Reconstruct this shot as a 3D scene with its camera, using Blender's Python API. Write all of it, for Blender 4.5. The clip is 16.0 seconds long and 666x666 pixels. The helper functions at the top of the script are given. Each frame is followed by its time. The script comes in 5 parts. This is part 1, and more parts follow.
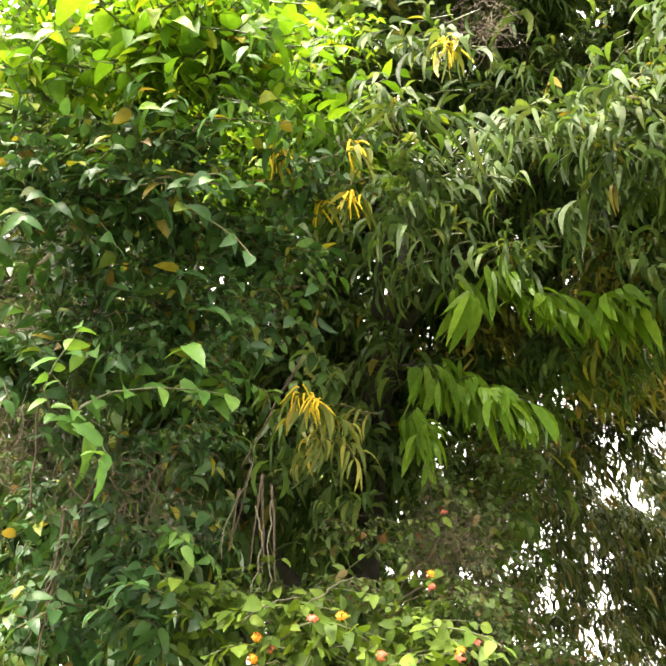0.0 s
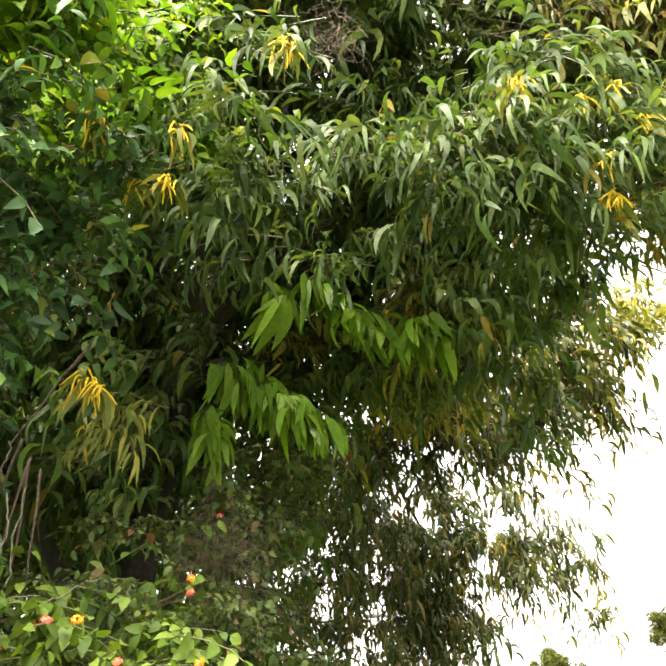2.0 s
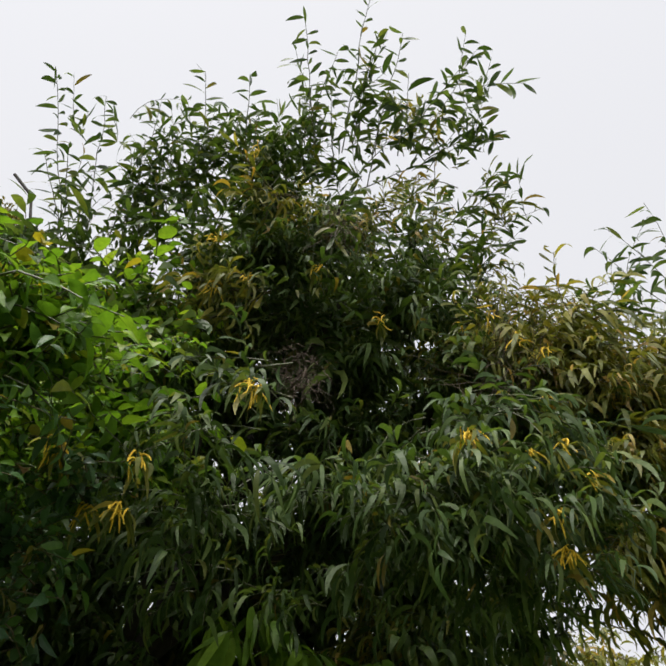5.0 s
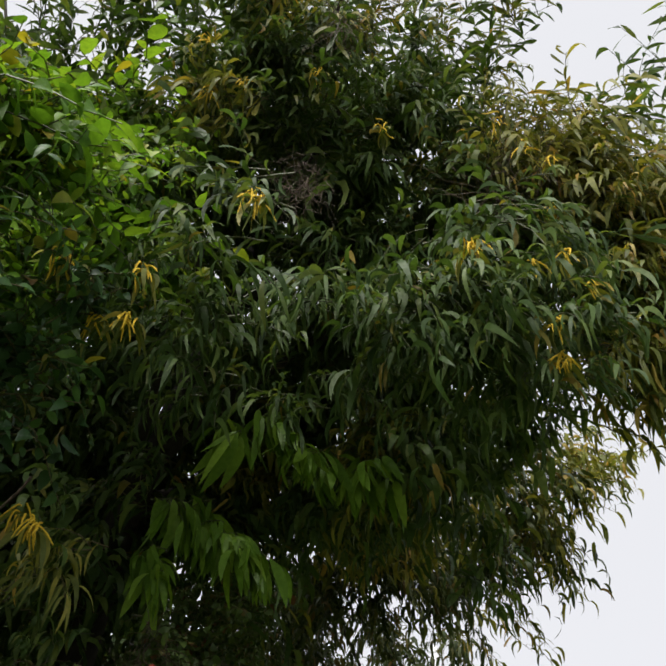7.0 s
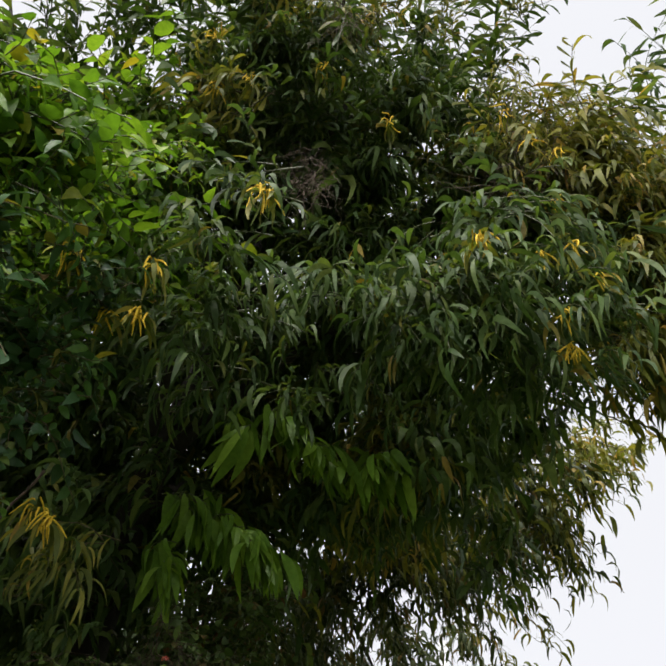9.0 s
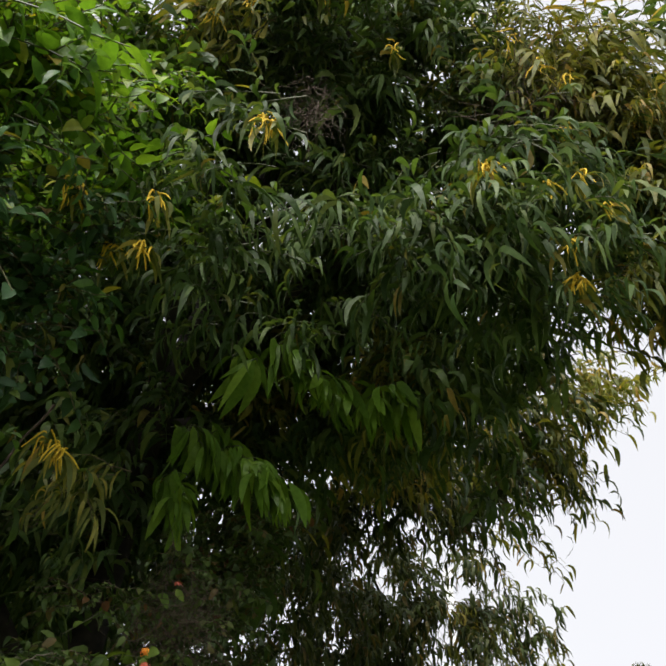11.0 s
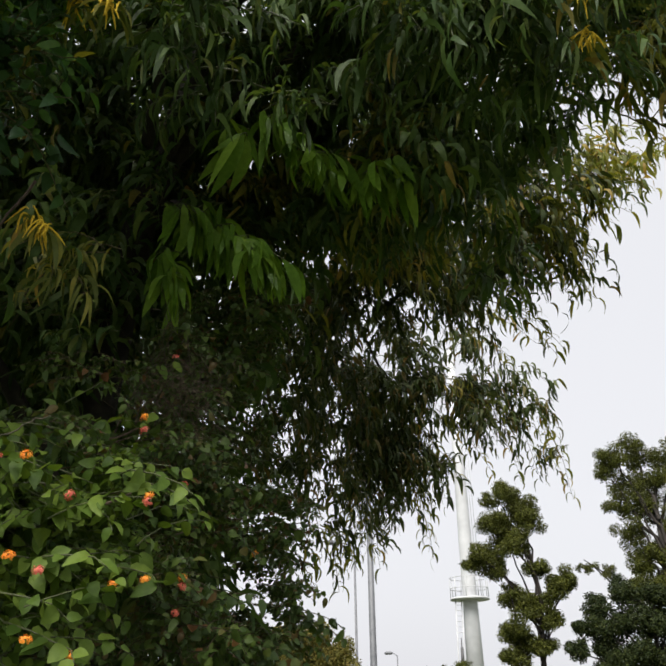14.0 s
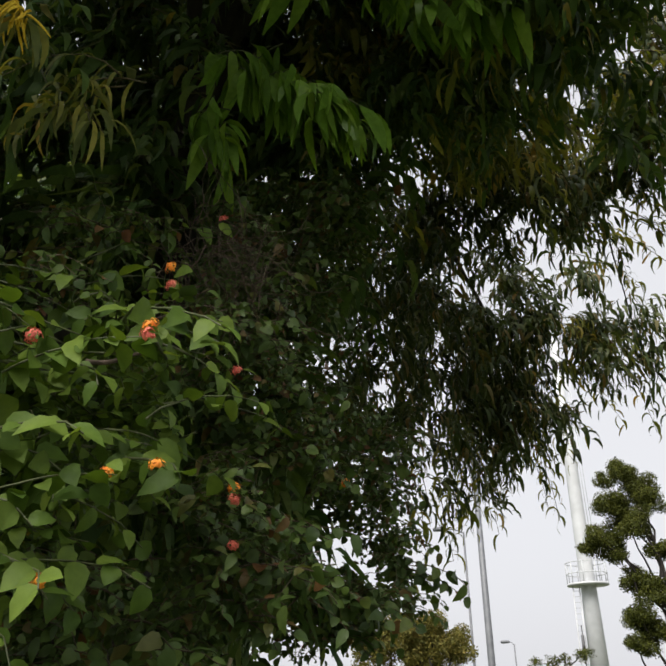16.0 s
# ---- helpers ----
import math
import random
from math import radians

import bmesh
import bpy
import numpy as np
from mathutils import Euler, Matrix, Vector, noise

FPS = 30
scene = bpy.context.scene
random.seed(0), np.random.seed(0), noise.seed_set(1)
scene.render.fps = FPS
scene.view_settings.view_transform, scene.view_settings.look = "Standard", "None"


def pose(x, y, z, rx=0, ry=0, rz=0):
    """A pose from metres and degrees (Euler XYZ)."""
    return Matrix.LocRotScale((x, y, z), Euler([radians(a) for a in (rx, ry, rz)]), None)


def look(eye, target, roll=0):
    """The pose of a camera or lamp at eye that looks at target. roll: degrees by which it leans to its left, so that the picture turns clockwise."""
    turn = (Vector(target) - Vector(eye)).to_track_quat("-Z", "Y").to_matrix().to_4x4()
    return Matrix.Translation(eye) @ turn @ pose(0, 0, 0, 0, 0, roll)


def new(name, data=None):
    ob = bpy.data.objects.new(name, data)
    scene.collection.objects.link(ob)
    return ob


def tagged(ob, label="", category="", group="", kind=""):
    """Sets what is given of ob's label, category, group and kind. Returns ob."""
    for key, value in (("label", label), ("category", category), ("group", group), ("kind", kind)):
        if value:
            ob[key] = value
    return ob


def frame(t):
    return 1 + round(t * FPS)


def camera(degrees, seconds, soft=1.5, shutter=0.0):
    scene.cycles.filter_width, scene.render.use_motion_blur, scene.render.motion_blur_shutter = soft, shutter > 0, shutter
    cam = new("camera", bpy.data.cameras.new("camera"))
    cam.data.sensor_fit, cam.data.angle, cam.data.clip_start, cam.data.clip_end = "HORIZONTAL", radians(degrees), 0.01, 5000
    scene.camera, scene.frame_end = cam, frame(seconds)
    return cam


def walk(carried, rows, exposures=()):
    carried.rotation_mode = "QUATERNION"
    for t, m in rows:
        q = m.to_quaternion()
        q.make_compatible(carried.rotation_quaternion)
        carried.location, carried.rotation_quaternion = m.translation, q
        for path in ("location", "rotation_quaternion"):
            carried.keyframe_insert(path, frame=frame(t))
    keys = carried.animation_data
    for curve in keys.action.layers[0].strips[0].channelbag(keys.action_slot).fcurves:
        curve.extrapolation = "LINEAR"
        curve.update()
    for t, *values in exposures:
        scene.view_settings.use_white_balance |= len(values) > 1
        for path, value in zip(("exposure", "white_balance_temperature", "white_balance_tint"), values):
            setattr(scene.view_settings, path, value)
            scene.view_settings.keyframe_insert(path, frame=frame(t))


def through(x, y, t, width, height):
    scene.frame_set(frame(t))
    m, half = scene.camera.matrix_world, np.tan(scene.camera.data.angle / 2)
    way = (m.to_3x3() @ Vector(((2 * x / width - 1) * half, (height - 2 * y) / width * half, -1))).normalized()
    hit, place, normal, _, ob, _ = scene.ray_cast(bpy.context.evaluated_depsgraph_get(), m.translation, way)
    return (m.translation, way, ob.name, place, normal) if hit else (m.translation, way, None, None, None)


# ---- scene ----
# camera and walk
cam = camera(45.5, 16.0, soft=2.05)
PATH = [
    (0, (-0.081, -0.025, 1.439), (-0.5671, 1.502, 2.6357), -0.01),
    (0.5, (-0.054, -0.014, 1.446), (-0.4929, 1.5278, 2.642), 0.05),
    (1, (-0.04, -0.015, 1.468), (-0.3708, 1.5685, 2.6445), -0.1),
    (1.5, (-0.017, -0.001, 1.487), (-0.2138, 1.6098, 2.6559), -0.26),
    (2, (-0.001, 0.022, 1.479), (-0.0752, 1.6315, 2.6636), -0.82),
    (2.5, (0.01, -0.001, 1.507), (0.0179, 1.6206, 2.677), -0.74),
    (3, (0.078, -0.021, 1.511), (0.0623, 1.424, 2.8943), 1.01),
    (3.5, (0.05, -0.04, 1.533), (0.0448, 1.1301, 3.1547), 1.25),
    (3.7, (0.05, -0.039, 1.533), (0.0419, 0.9786, 3.2544), 1.61),
    (5.8, (0.021, -0.025, 1.512), (0.0514, 1.0909, 3.1711), -0.11),
    (6, (0.023, -0.023, 1.511), (0.053, 1.1564, 3.1256), -0.03),
    (6.5, (0.013, -0.018, 1.519), (0.0505, 1.3512, 2.9764), -0.18),
    (7, (0.007, -0.024, 1.52), (0.0455, 1.3853, 2.9383), -0.32),
    (7.5, (0.007, -0.028, 1.521), (0.0407, 1.3856, 2.9351), -0.27),
    (8, (0.001, -0.029, 1.516), (0.0315, 1.3858, 2.9293), -0.32),
    (10.5, (-0.003, -0.014, 1.501), (0.0095, 1.4165, 2.8981), -0.4),
    (11, (-0.002, -0.019, 1.499), (0.0079, 1.5063, 2.7929), -0.47),
    (11.5, (-0.001, -0.022, 1.5), (0.0062, 1.5559, 2.7282), -0.43),
    (12, (0.005, -0.021, 1.5), (0.0065, 1.6999, 2.5196), -0.47),
    (12.5, (0.0, 0.001, 1.5), (0.0002, 1.7977, 2.3786), -0.79),
    (13, (-0.001, -0.001, 1.5), (-0.0026, 1.8049, 2.3597), -0.86),
    (13.5, (0.009, 0.014, 1.497), (0.0045, 1.8223, 2.3505), -0.91),
    (14, (0.039, 0.045, 1.49), (0.0284, 1.8553, 2.3398), -0.88),
    (14.5, (0.032, 0.162, 1.465), (0.011, 1.9714, 2.3165), -0.71),
    (15, (-0.019, 0.371, 1.466), (-0.061, 2.1853, 2.3069), -0.69),
    (15.5, (0.002, 0.547, 1.466), (-0.0976, 2.3572, 2.3099), -1.1),
    (16, (0.006, 0.739, 1.452), (-0.2452, 2.5387, 2.288), -1.0),
]
EXPOSURES = [
    (0.0, 2.86, 7500, 8), (1.5, 2.78, 7500, 8), (2.5, 2.08, 7100, 9), (3.0, 1.5, 6900, 9), (3.7, 0.8, 6700, 10),
    (5.8, 0.36, 6500, 10), (8.2, 0.47, 6500, 10), (10.3, 0.53, 6500, 10), (13.5, 0.43, 6500, 10), (16.0, 0.36, 6500, 10),
]
walk(cam, [(t, look(eye, target, roll)) for t, eye, target, roll in PATH], EXPOSURES)

# world: a high overcast, almost white
world = bpy.data.worlds.new("world")
scene.world = world
world.use_nodes = True
wn, wl = world.node_tree.nodes, world.node_tree.links
sky = wn.new("ShaderNodeTexSky")
sky.sky_type, sky.sun_disc = "NISHITA", False
sky.sun_elevation, sky.sun_rotation = radians(57), radians(196)
sky.dust_density, sky.air_density = 6.0, 1.0
pale = wn.new("ShaderNodeHueSaturation")
pale.inputs["Saturation"].default_value = 0.25
mist = wn.new("ShaderNodeMixRGB")
mist.inputs["Fac"].default_value = 0.75
mist.inputs["Color2"].default_value = (7.7, 7.75, 8.1, 1)
wl.new(sky.outputs["Color"], pale.inputs["Color"])
wl.new(pale.outputs["Color"], mist.inputs["Color1"])
wl.new(mist.outputs["Color"], wn["Background"].inputs["Color"])
wn["Background"].inputs["Strength"].default_value = 0.1

sun_data = bpy.data.lights.new("sun", "SUN")
sun_data.energy, sun_data.angle, sun_data.color = 4.7, radians(40), (1.0, 0.96, 0.9)
sun = new("sun", sun_data)
sun.matrix_world = look((-2.5, -6.8, 16.6), (0, 2, 3))

# ---- materials ----


def shader(name):
    m = bpy.data.materials.new(name)
    m.use_nodes = True
    return m, m.node_tree.nodes, m.node_tree.links, m.node_tree.nodes["Principled BSDF"]


def ramp(nodes, stops):
    r = nodes.new("ShaderNodeValToRGB")
    while len(r.color_ramp.elements) < len(stops):
        r.color_ramp.elements.new(0.5)
    for e, (p, c) in zip(r.color_ramp.elements, stops):
        e.position, e.color = p, (*c, 1)
    return r


def leaf_material(name, stops, rough=0.42, through=0.35, glow=(1.25, 1.2, 0.5), gloss=0.2):
    """Leaf: each blade its own tone, blotched, part of the light passing through."""
    m, n, l, p = shader(name)
    geo = n.new("ShaderNodeNewGeometry")
    info = n.new("ShaderNodeObjectInfo")
    add = n.new("ShaderNodeMath")
    add.operation = "ADD"
    l.new(geo.outputs["Random Per Island"], add.inputs[0])
    l.new(info.outputs["Random"], add.inputs[1])
    wrap = n.new("ShaderNodeMath")
    wrap.operation = "FRACT"
    l.new(add.outputs[0], wrap.inputs[0])
    r = ramp(n, stops)
    l.new(wrap.outputs[0], r.inputs["Fac"])
    tex = n.new("ShaderNodeTexNoise")
    tex.inputs["Scale"].default_value = 60
    tex.inputs["Detail"].default_value = 3
    coord = n.new("ShaderNodeTexCoord")
    l.new(coord.outputs["Object"], tex.inputs["Vector"])
    blot = n.new("ShaderNodeMixRGB")
    blot.blend_type = "MULTIPLY"
    blot.inputs["Fac"].default_value = 0.6
    tone = ramp(n, [(0.3, (0.62, 0.66, 0.6)), (0.7, (1.15, 1.12, 1.05))])
    l.new(tex.outputs["Fac"], tone.inputs["Fac"])
    l.new(r.outputs["Color"], blot.inputs["Color1"])
    l.new(tone.outputs["Color"], blot.inputs["Color2"])
    l.new(blot.outputs["Color"], p.inputs["Base Color"])
    relief = n.new("ShaderNodeBump")
    relief.inputs["Strength"].default_value = 0.5
    relief.inputs["Distance"].default_value = 0.004
    l.new(tex.outputs["Fac"], relief.inputs["Height"])
    l.new(relief.outputs["Normal"], p.inputs["Normal"])
    p.inputs["Roughness"].default_value = rough
    p.inputs["Specular IOR Level"].default_value = gloss
    tr = n.new("ShaderNodeBsdfTranslucent")
    tint = n.new("ShaderNodeMixRGB")
    tint.blend_type = "MULTIPLY"
    tint.inputs["Fac"].default_value = 1
    tint.inputs["Color2"].default_value = (*glow, 1)
    l.new(blot.outputs["Color"], tint.inputs["Color1"])
    l.new(tint.outputs["Color"], tr.inputs["Color"])
    mix = n.new("ShaderNodeMixShader")
    mix.inputs["Fac"].default_value = through
    l.new(p.outputs["BSDF"], mix.inputs[1])
    l.new(tr.outputs["BSDF"], mix.inputs[2])
    l.new(mix.outputs["Shader"], n["Material Output"].inputs["Surface"])
    return m


def rough_material(name, dark, light, scale, rough=0.85, bump=0.4, metal=0.0):
    m, n, l, p = shader(name)
    tex = n.new("ShaderNodeTexNoise")
    tex.inputs["Scale"].default_value = scale
    tex.inputs["Detail"].default_value = 6
    coord = n.new("ShaderNodeTexCoord")
    l.new(coord.outputs["Object"], tex.inputs["Vector"])
    r = ramp(n, [(0.3, dark), (0.7, light)])
    l.new(tex.outputs["Fac"], r.inputs["Fac"])
    l.new(r.outputs["Color"], p.inputs["Base Color"])
    b = n.new("ShaderNodeBump")
    b.inputs["Strength"].default_value = bump
    b.inputs["Distance"].default_value = 0.02
    l.new(tex.outputs["Fac"], b.inputs["Height"])
    l.new(b.outputs["Normal"], p.inputs["Normal"])
    p.inputs["Roughness"].default_value = rough
    p.inputs["Metallic"].default_value = metal
    return m


M_ACACIA = leaf_material("acacia_leaf", [(0.0, (0.028, 0.058, 0.015)), (0.4, (0.058, 0.105, 0.029)), (0.8, (0.1, 0.155, 0.046)), (0.975, (0.13, 0.165, 0.042)), (1.0, (0.2, 0.15, 0.03))], 0.5, 0.4, gloss=0.2)
M_SHOOT = leaf_material("shoot_leaf", [(0.0, (0.034, 0.068, 0.016)), (0.5, (0.064, 0.115, 0.026)), (0.9, (0.1, 0.165, 0.035)), (1.0, (0.17, 0.17, 0.03))], 0.45, 0.38, gloss=0.25)
M_OLIVE = leaf_material("olive_leaf", [(0.0, (0.0702, 0.0936, 0.0187)), (0.5, (0.175, 0.193, 0.041)), (0.9, (0.281, 0.257, 0.0526)), (1.0, (0.374, 0.234, 0.0526))], 0.48, 0.4, gloss=0.25)
# browner leaves; part of their darkness against the sky is put into the colour
M_FAR_BOUGH = leaf_material("far_bough_leaf", [(0.0, (0.0246, 0.0403, 0.0112)), (0.5, (0.056, 0.0806, 0.0224)), (0.85, (0.0952, 0.112, 0.0336)), (1.0, (0.168, 0.112, 0.0392))], 0.5, 0.34, gloss=0.25)
M_NEW = leaf_material("new_leaf", [(0.0, (0.085, 0.17, 0.02)), (0.6, (0.135, 0.245, 0.03)), (1.0, (0.2, 0.32, 0.042))], 0.4, 0.45)
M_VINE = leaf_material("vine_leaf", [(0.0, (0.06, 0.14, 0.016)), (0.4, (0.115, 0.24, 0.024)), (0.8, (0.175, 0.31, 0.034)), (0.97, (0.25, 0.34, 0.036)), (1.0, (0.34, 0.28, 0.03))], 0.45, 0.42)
# bluish leaves, their colour darkened for the shade low on the climber
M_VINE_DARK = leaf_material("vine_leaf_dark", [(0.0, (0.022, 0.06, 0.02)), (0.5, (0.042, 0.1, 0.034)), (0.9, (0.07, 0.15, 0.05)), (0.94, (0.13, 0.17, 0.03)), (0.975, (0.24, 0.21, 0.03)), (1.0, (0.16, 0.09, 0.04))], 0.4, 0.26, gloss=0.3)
M_LANTANA = leaf_material("lantana_leaf", [(0.0, (0.045, 0.085, 0.012)), (0.5, (0.086, 0.142, 0.021)), (1.0, (0.145, 0.21, 0.034))], 0.55, 0.33)
M_THICKET = leaf_material("thicket_leaf", [(0.0, (0.036, 0.066, 0.015)), (0.5, (0.068, 0.112, 0.025)), (0.85, (0.105, 0.155, 0.036)), (0.95, (0.11, 0.08, 0.025)), (1.0, (0.14, 0.06, 0.025))], 0.5, 0.25, gloss=0.3)
M_SPRIG = leaf_material("sprig_leaf", [(0.0, (0.056, 0.136, 0.032)), (0.5, (0.088, 0.192, 0.048)), (1.0, (0.136, 0.24, 0.056))], 0.4, 0.35)
M_FAR = leaf_material("far_leaf", [(0.0, (0.03, 0.038, 0.006)), (0.6, (0.066, 0.077, 0.01)), (1.0, (0.11, 0.115, 0.015))], 0.6, 0.2)
# darker copy of the far leaf; the low tree's shade is in its colour
M_FAR_SHADED = leaf_material("far_leaf_shaded", [(0.0, (0.012, 0.02, 0.005)), (0.6, (0.022, 0.034, 0.007)), (1.0, (0.045, 0.055, 0.01))], 0.6, 0.12)
M_FAR_YELLOW = leaf_material("far_leaf_yellow", [(0.0, (0.08, 0.08, 0.018)), (0.6, (0.14, 0.13, 0.03)), (1.0, (0.22, 0.17, 0.045))], 0.6, 0.3)
# darker than the bark itself; the crown's shade is put into this colour
M_BARK = rough_material("bark", (0.01, 0.008, 0.007), (0.036, 0.028, 0.022), 25)
M_TWIG = rough_material("twig", (0.05, 0.04, 0.02), (0.13, 0.11, 0.05), 60)
M_GREEN_TWIG = rough_material("green_twig", (0.035, 0.045, 0.014), (0.08, 0.09, 0.03), 60, 0.6)
M_DRY = rough_material("dry_twig", (0.04, 0.026, 0.018), (0.11, 0.075, 0.05), 60)
M_STEM = rough_material("pale_stem", (0.042, 0.036, 0.024), (0.096, 0.084, 0.054), 60)
M_YELLOW = rough_material("catkin_yellow", (0.6, 0.38, 0.015), (0.82, 0.58, 0.04), 200, 0.8)
M_ORANGE = rough_material("petal_orange", (0.85, 0.16, 0.01), (0.95, 0.42, 0.03), 90, 0.6)
M_RED = rough_material("petal_pink", (0.6, 0.08, 0.07), (0.75, 0.2, 0.12), 120, 0.6)
M_PAINT = rough_material("white_paint", (0.42, 0.43, 0.44), (0.52, 0.53, 0.54), 1.5, 0.5, 0.05)
M_GALV = rough_material("galvanised_steel", (0.1, 0.105, 0.115), (0.15, 0.155, 0.165), 4, 0.55, 0.05, 0.2)
M_DARK = rough_material("dark_metal", (0.05, 0.05, 0.055), (0.1, 0.1, 0.1), 10, 0.5, 0.05, 0.3)
M_GROUND = rough_material("ground", (0.025, 0.045, 0.012), (0.08, 0.085, 0.035), 3, 0.95, 0.6)

# ---- building blocks ----


def mesh_object(name, verts, faces, material, parent=None, label="", smooth=True):
    me = bpy.data.meshes.new(name)
    me.from_pydata(verts, [], faces)
    me.materials.append(material)
    if smooth:
        me.polygons.foreach_set("use_smooth", [True] * len(me.polygons))
    ob = new(name, me)
    ob.parent = parent
    return tagged(ob, label)


def part(name, bm, material, parent, label=""):
    me = bpy.data.meshes.new(name)
    bm.to_mesh(me)
    bm.free()
    me.materials.append(material)
    ob = new(name, me)
    ob.parent = parent
    return tagged(ob, label)


def tube(points, radii, sides=8):
    """A tapered, bent round bar: vertices and faces."""
    points = [np.array(p, float) for p in points]
    verts, faces = [], []
    side = np.array((0.31, 0.77, 0.11))
    for i, p in enumerate(points):
        d = points[min(i + 1, len(points) - 1)] - points[max(i - 1, 0)]
        d /= np.linalg.norm(d) + 1e-9
        a = np.cross(d, side)
        if np.linalg.norm(a) < 0.1:
            a = np.cross(d, (0.9, -0.2, 0.3))
        a /= np.linalg.norm(a)
        b = np.cross(d, a)
        for k in range(sides):
            w = 2 * math.pi * k / sides
            verts.append(p + radii[i] * (math.cos(w) * a + math.sin(w) * b))
    for i in range(len(points) - 1):
        for k in range(sides):
            k2 = (k + 1) % sides
            faces.append((i * sides + k, i * sides + k2, (i + 1) * sides + k2, (i + 1) * sides + k))
    faces.append(tuple(range(sides))[::-1])
    faces.append(tuple((len(points) - 1) * sides + k for k in range(sides)))
    return verts, faces


def bend(a, b, rng, sag=0.15, steps=8, wobble=0.04):
    """A wandering line from a to b."""
    a, b = np.array(a, float), np.array(b, float)
    size = np.linalg.norm(b - a)
    out = []
    off = np.zeros(3)
    for i in range(steps + 1):
        u = i / steps
        off = off + rng.normal(0, wobble * size / steps, 3)
        p = a + (b - a) * u + off * (1 - 0.5 * u)
        p[2] += sag * size * math.sin(math.pi * u)
        out.append(p)
    return out


class Heap:
    """Many copies of small quad meshes, gathered into one."""

    def __init__(self):
        self.v, self.f, self.n = [], [], 0

    def add(self, verts, faces):
        self.v.append(verts)
        self.f.append(faces + self.n)
        self.n += len(verts)

    def build(self, name, material, parent, label="", kind=""):
        v, f = np.concatenate(self.v), np.concatenate(self.f)
        me = bpy.data.meshes.new(name)
        me.vertices.add(len(v))
        me.vertices.foreach_set("co", v.astype(np.float32).ravel())
        me.loops.add(f.size)
        me.loops.foreach_set("vertex_index", f.astype(np.int32).ravel())
        me.polygons.add(len(f))
        me.polygons.foreach_set("loop_start", np.arange(0, f.size, 4, dtype=np.int32))
        me.polygons.foreach_set("use_smooth", np.ones(len(f), bool))
        me.update(calc_edges=True)
        me.materials.append(material)
        ob = new(name, me)
        ob.parent = parent
        return tagged(ob, label, kind=kind)


def blade(length, width, sickle, droop, cup=0.15, steps=4, belly=0.45, rows=None):
    """A leaf blade along +y with its face to +z: two rows of quads about the midrib."""
    verts, faces = [], []
    steps = len(rows) - 1 if rows else steps
    for i in range(steps + 1):
        u = rows[i] if rows else i / steps
        w = width * 0.5 * (math.sin(math.pi * min(1, u ** (math.log(0.5) / math.log(belly)))) ** 0.8 + 0.03)
        if i == steps:
            w = width * 0.02
        x0, y0, z0 = sickle * length * u * u, length * u * (1 - (0.25 * abs(sickle) + 0.3 * droop) * u), -droop * length * u * u
        verts += [(x0 - w, y0, z0 + cup * w), (x0, y0, z0), (x0 + w, y0, z0 + cup * w)]
        if i:
            k = 3 * i
            faces += [(k - 3, k - 2, k + 1, k), (k - 2, k - 1, k + 2, k + 1)]
    return np.array(verts), np.array(faces)


def arc_blade(length, width, rise, fall, flat, twist, steps=6):
    """A narrow leathery leaf that leaves the twig along +y and arches over until it hangs."""
    verts, faces, p = [], [], np.zeros(3)
    for i in range(steps + 1):
        u = i / steps
        e = rise + (fall - rise) * (1 - (1 - u) ** 2.4)
        w = width * 0.5 * (math.sin(math.pi * u ** 0.8) ** 0.8 if 0 < i < steps else 0.05)
        a = flat + twist * u
        side = np.array((math.cos(a), -math.sin(e) * math.sin(a), math.cos(e) * math.sin(a)))
        verts += [p - w * side, p + w * side]
        if i:
            k = 2 * i
            faces.append((k - 2, k - 1, k + 1, k))
        p = p + length / steps * np.array((0, math.cos(e), math.sin(e)))
    return np.array(verts), np.array(faces)


def yawed(d, rng, tilt=0.2):
    """A turn that points a drooping leaf the way of d, seen from above."""
    yaw = math.atan2(-d[0], d[1])
    return np.array(Euler((rng.normal(0, tilt), rng.normal(0, tilt), yaw)).to_matrix())


def facing(d, up):
    """A turn that lays a blade along d, its face towards up."""
    d = np.array(d, float) / (np.linalg.norm(d) + 1e-9)
    x = np.cross(d, up)
    x /= np.linalg.norm(x) + 1e-9
    return np.stack([x, d, np.cross(x, d)], 1)


def twig_quads(points, radius):
    v, f = tube(points, np.linspace(radius, radius * 0.4, len(points)), 3)
    return np.array(v), np.array([q for q in f if len(q) == 4])


DROOPING = ("hanging", "inner", "weeping", "upright", "broad")


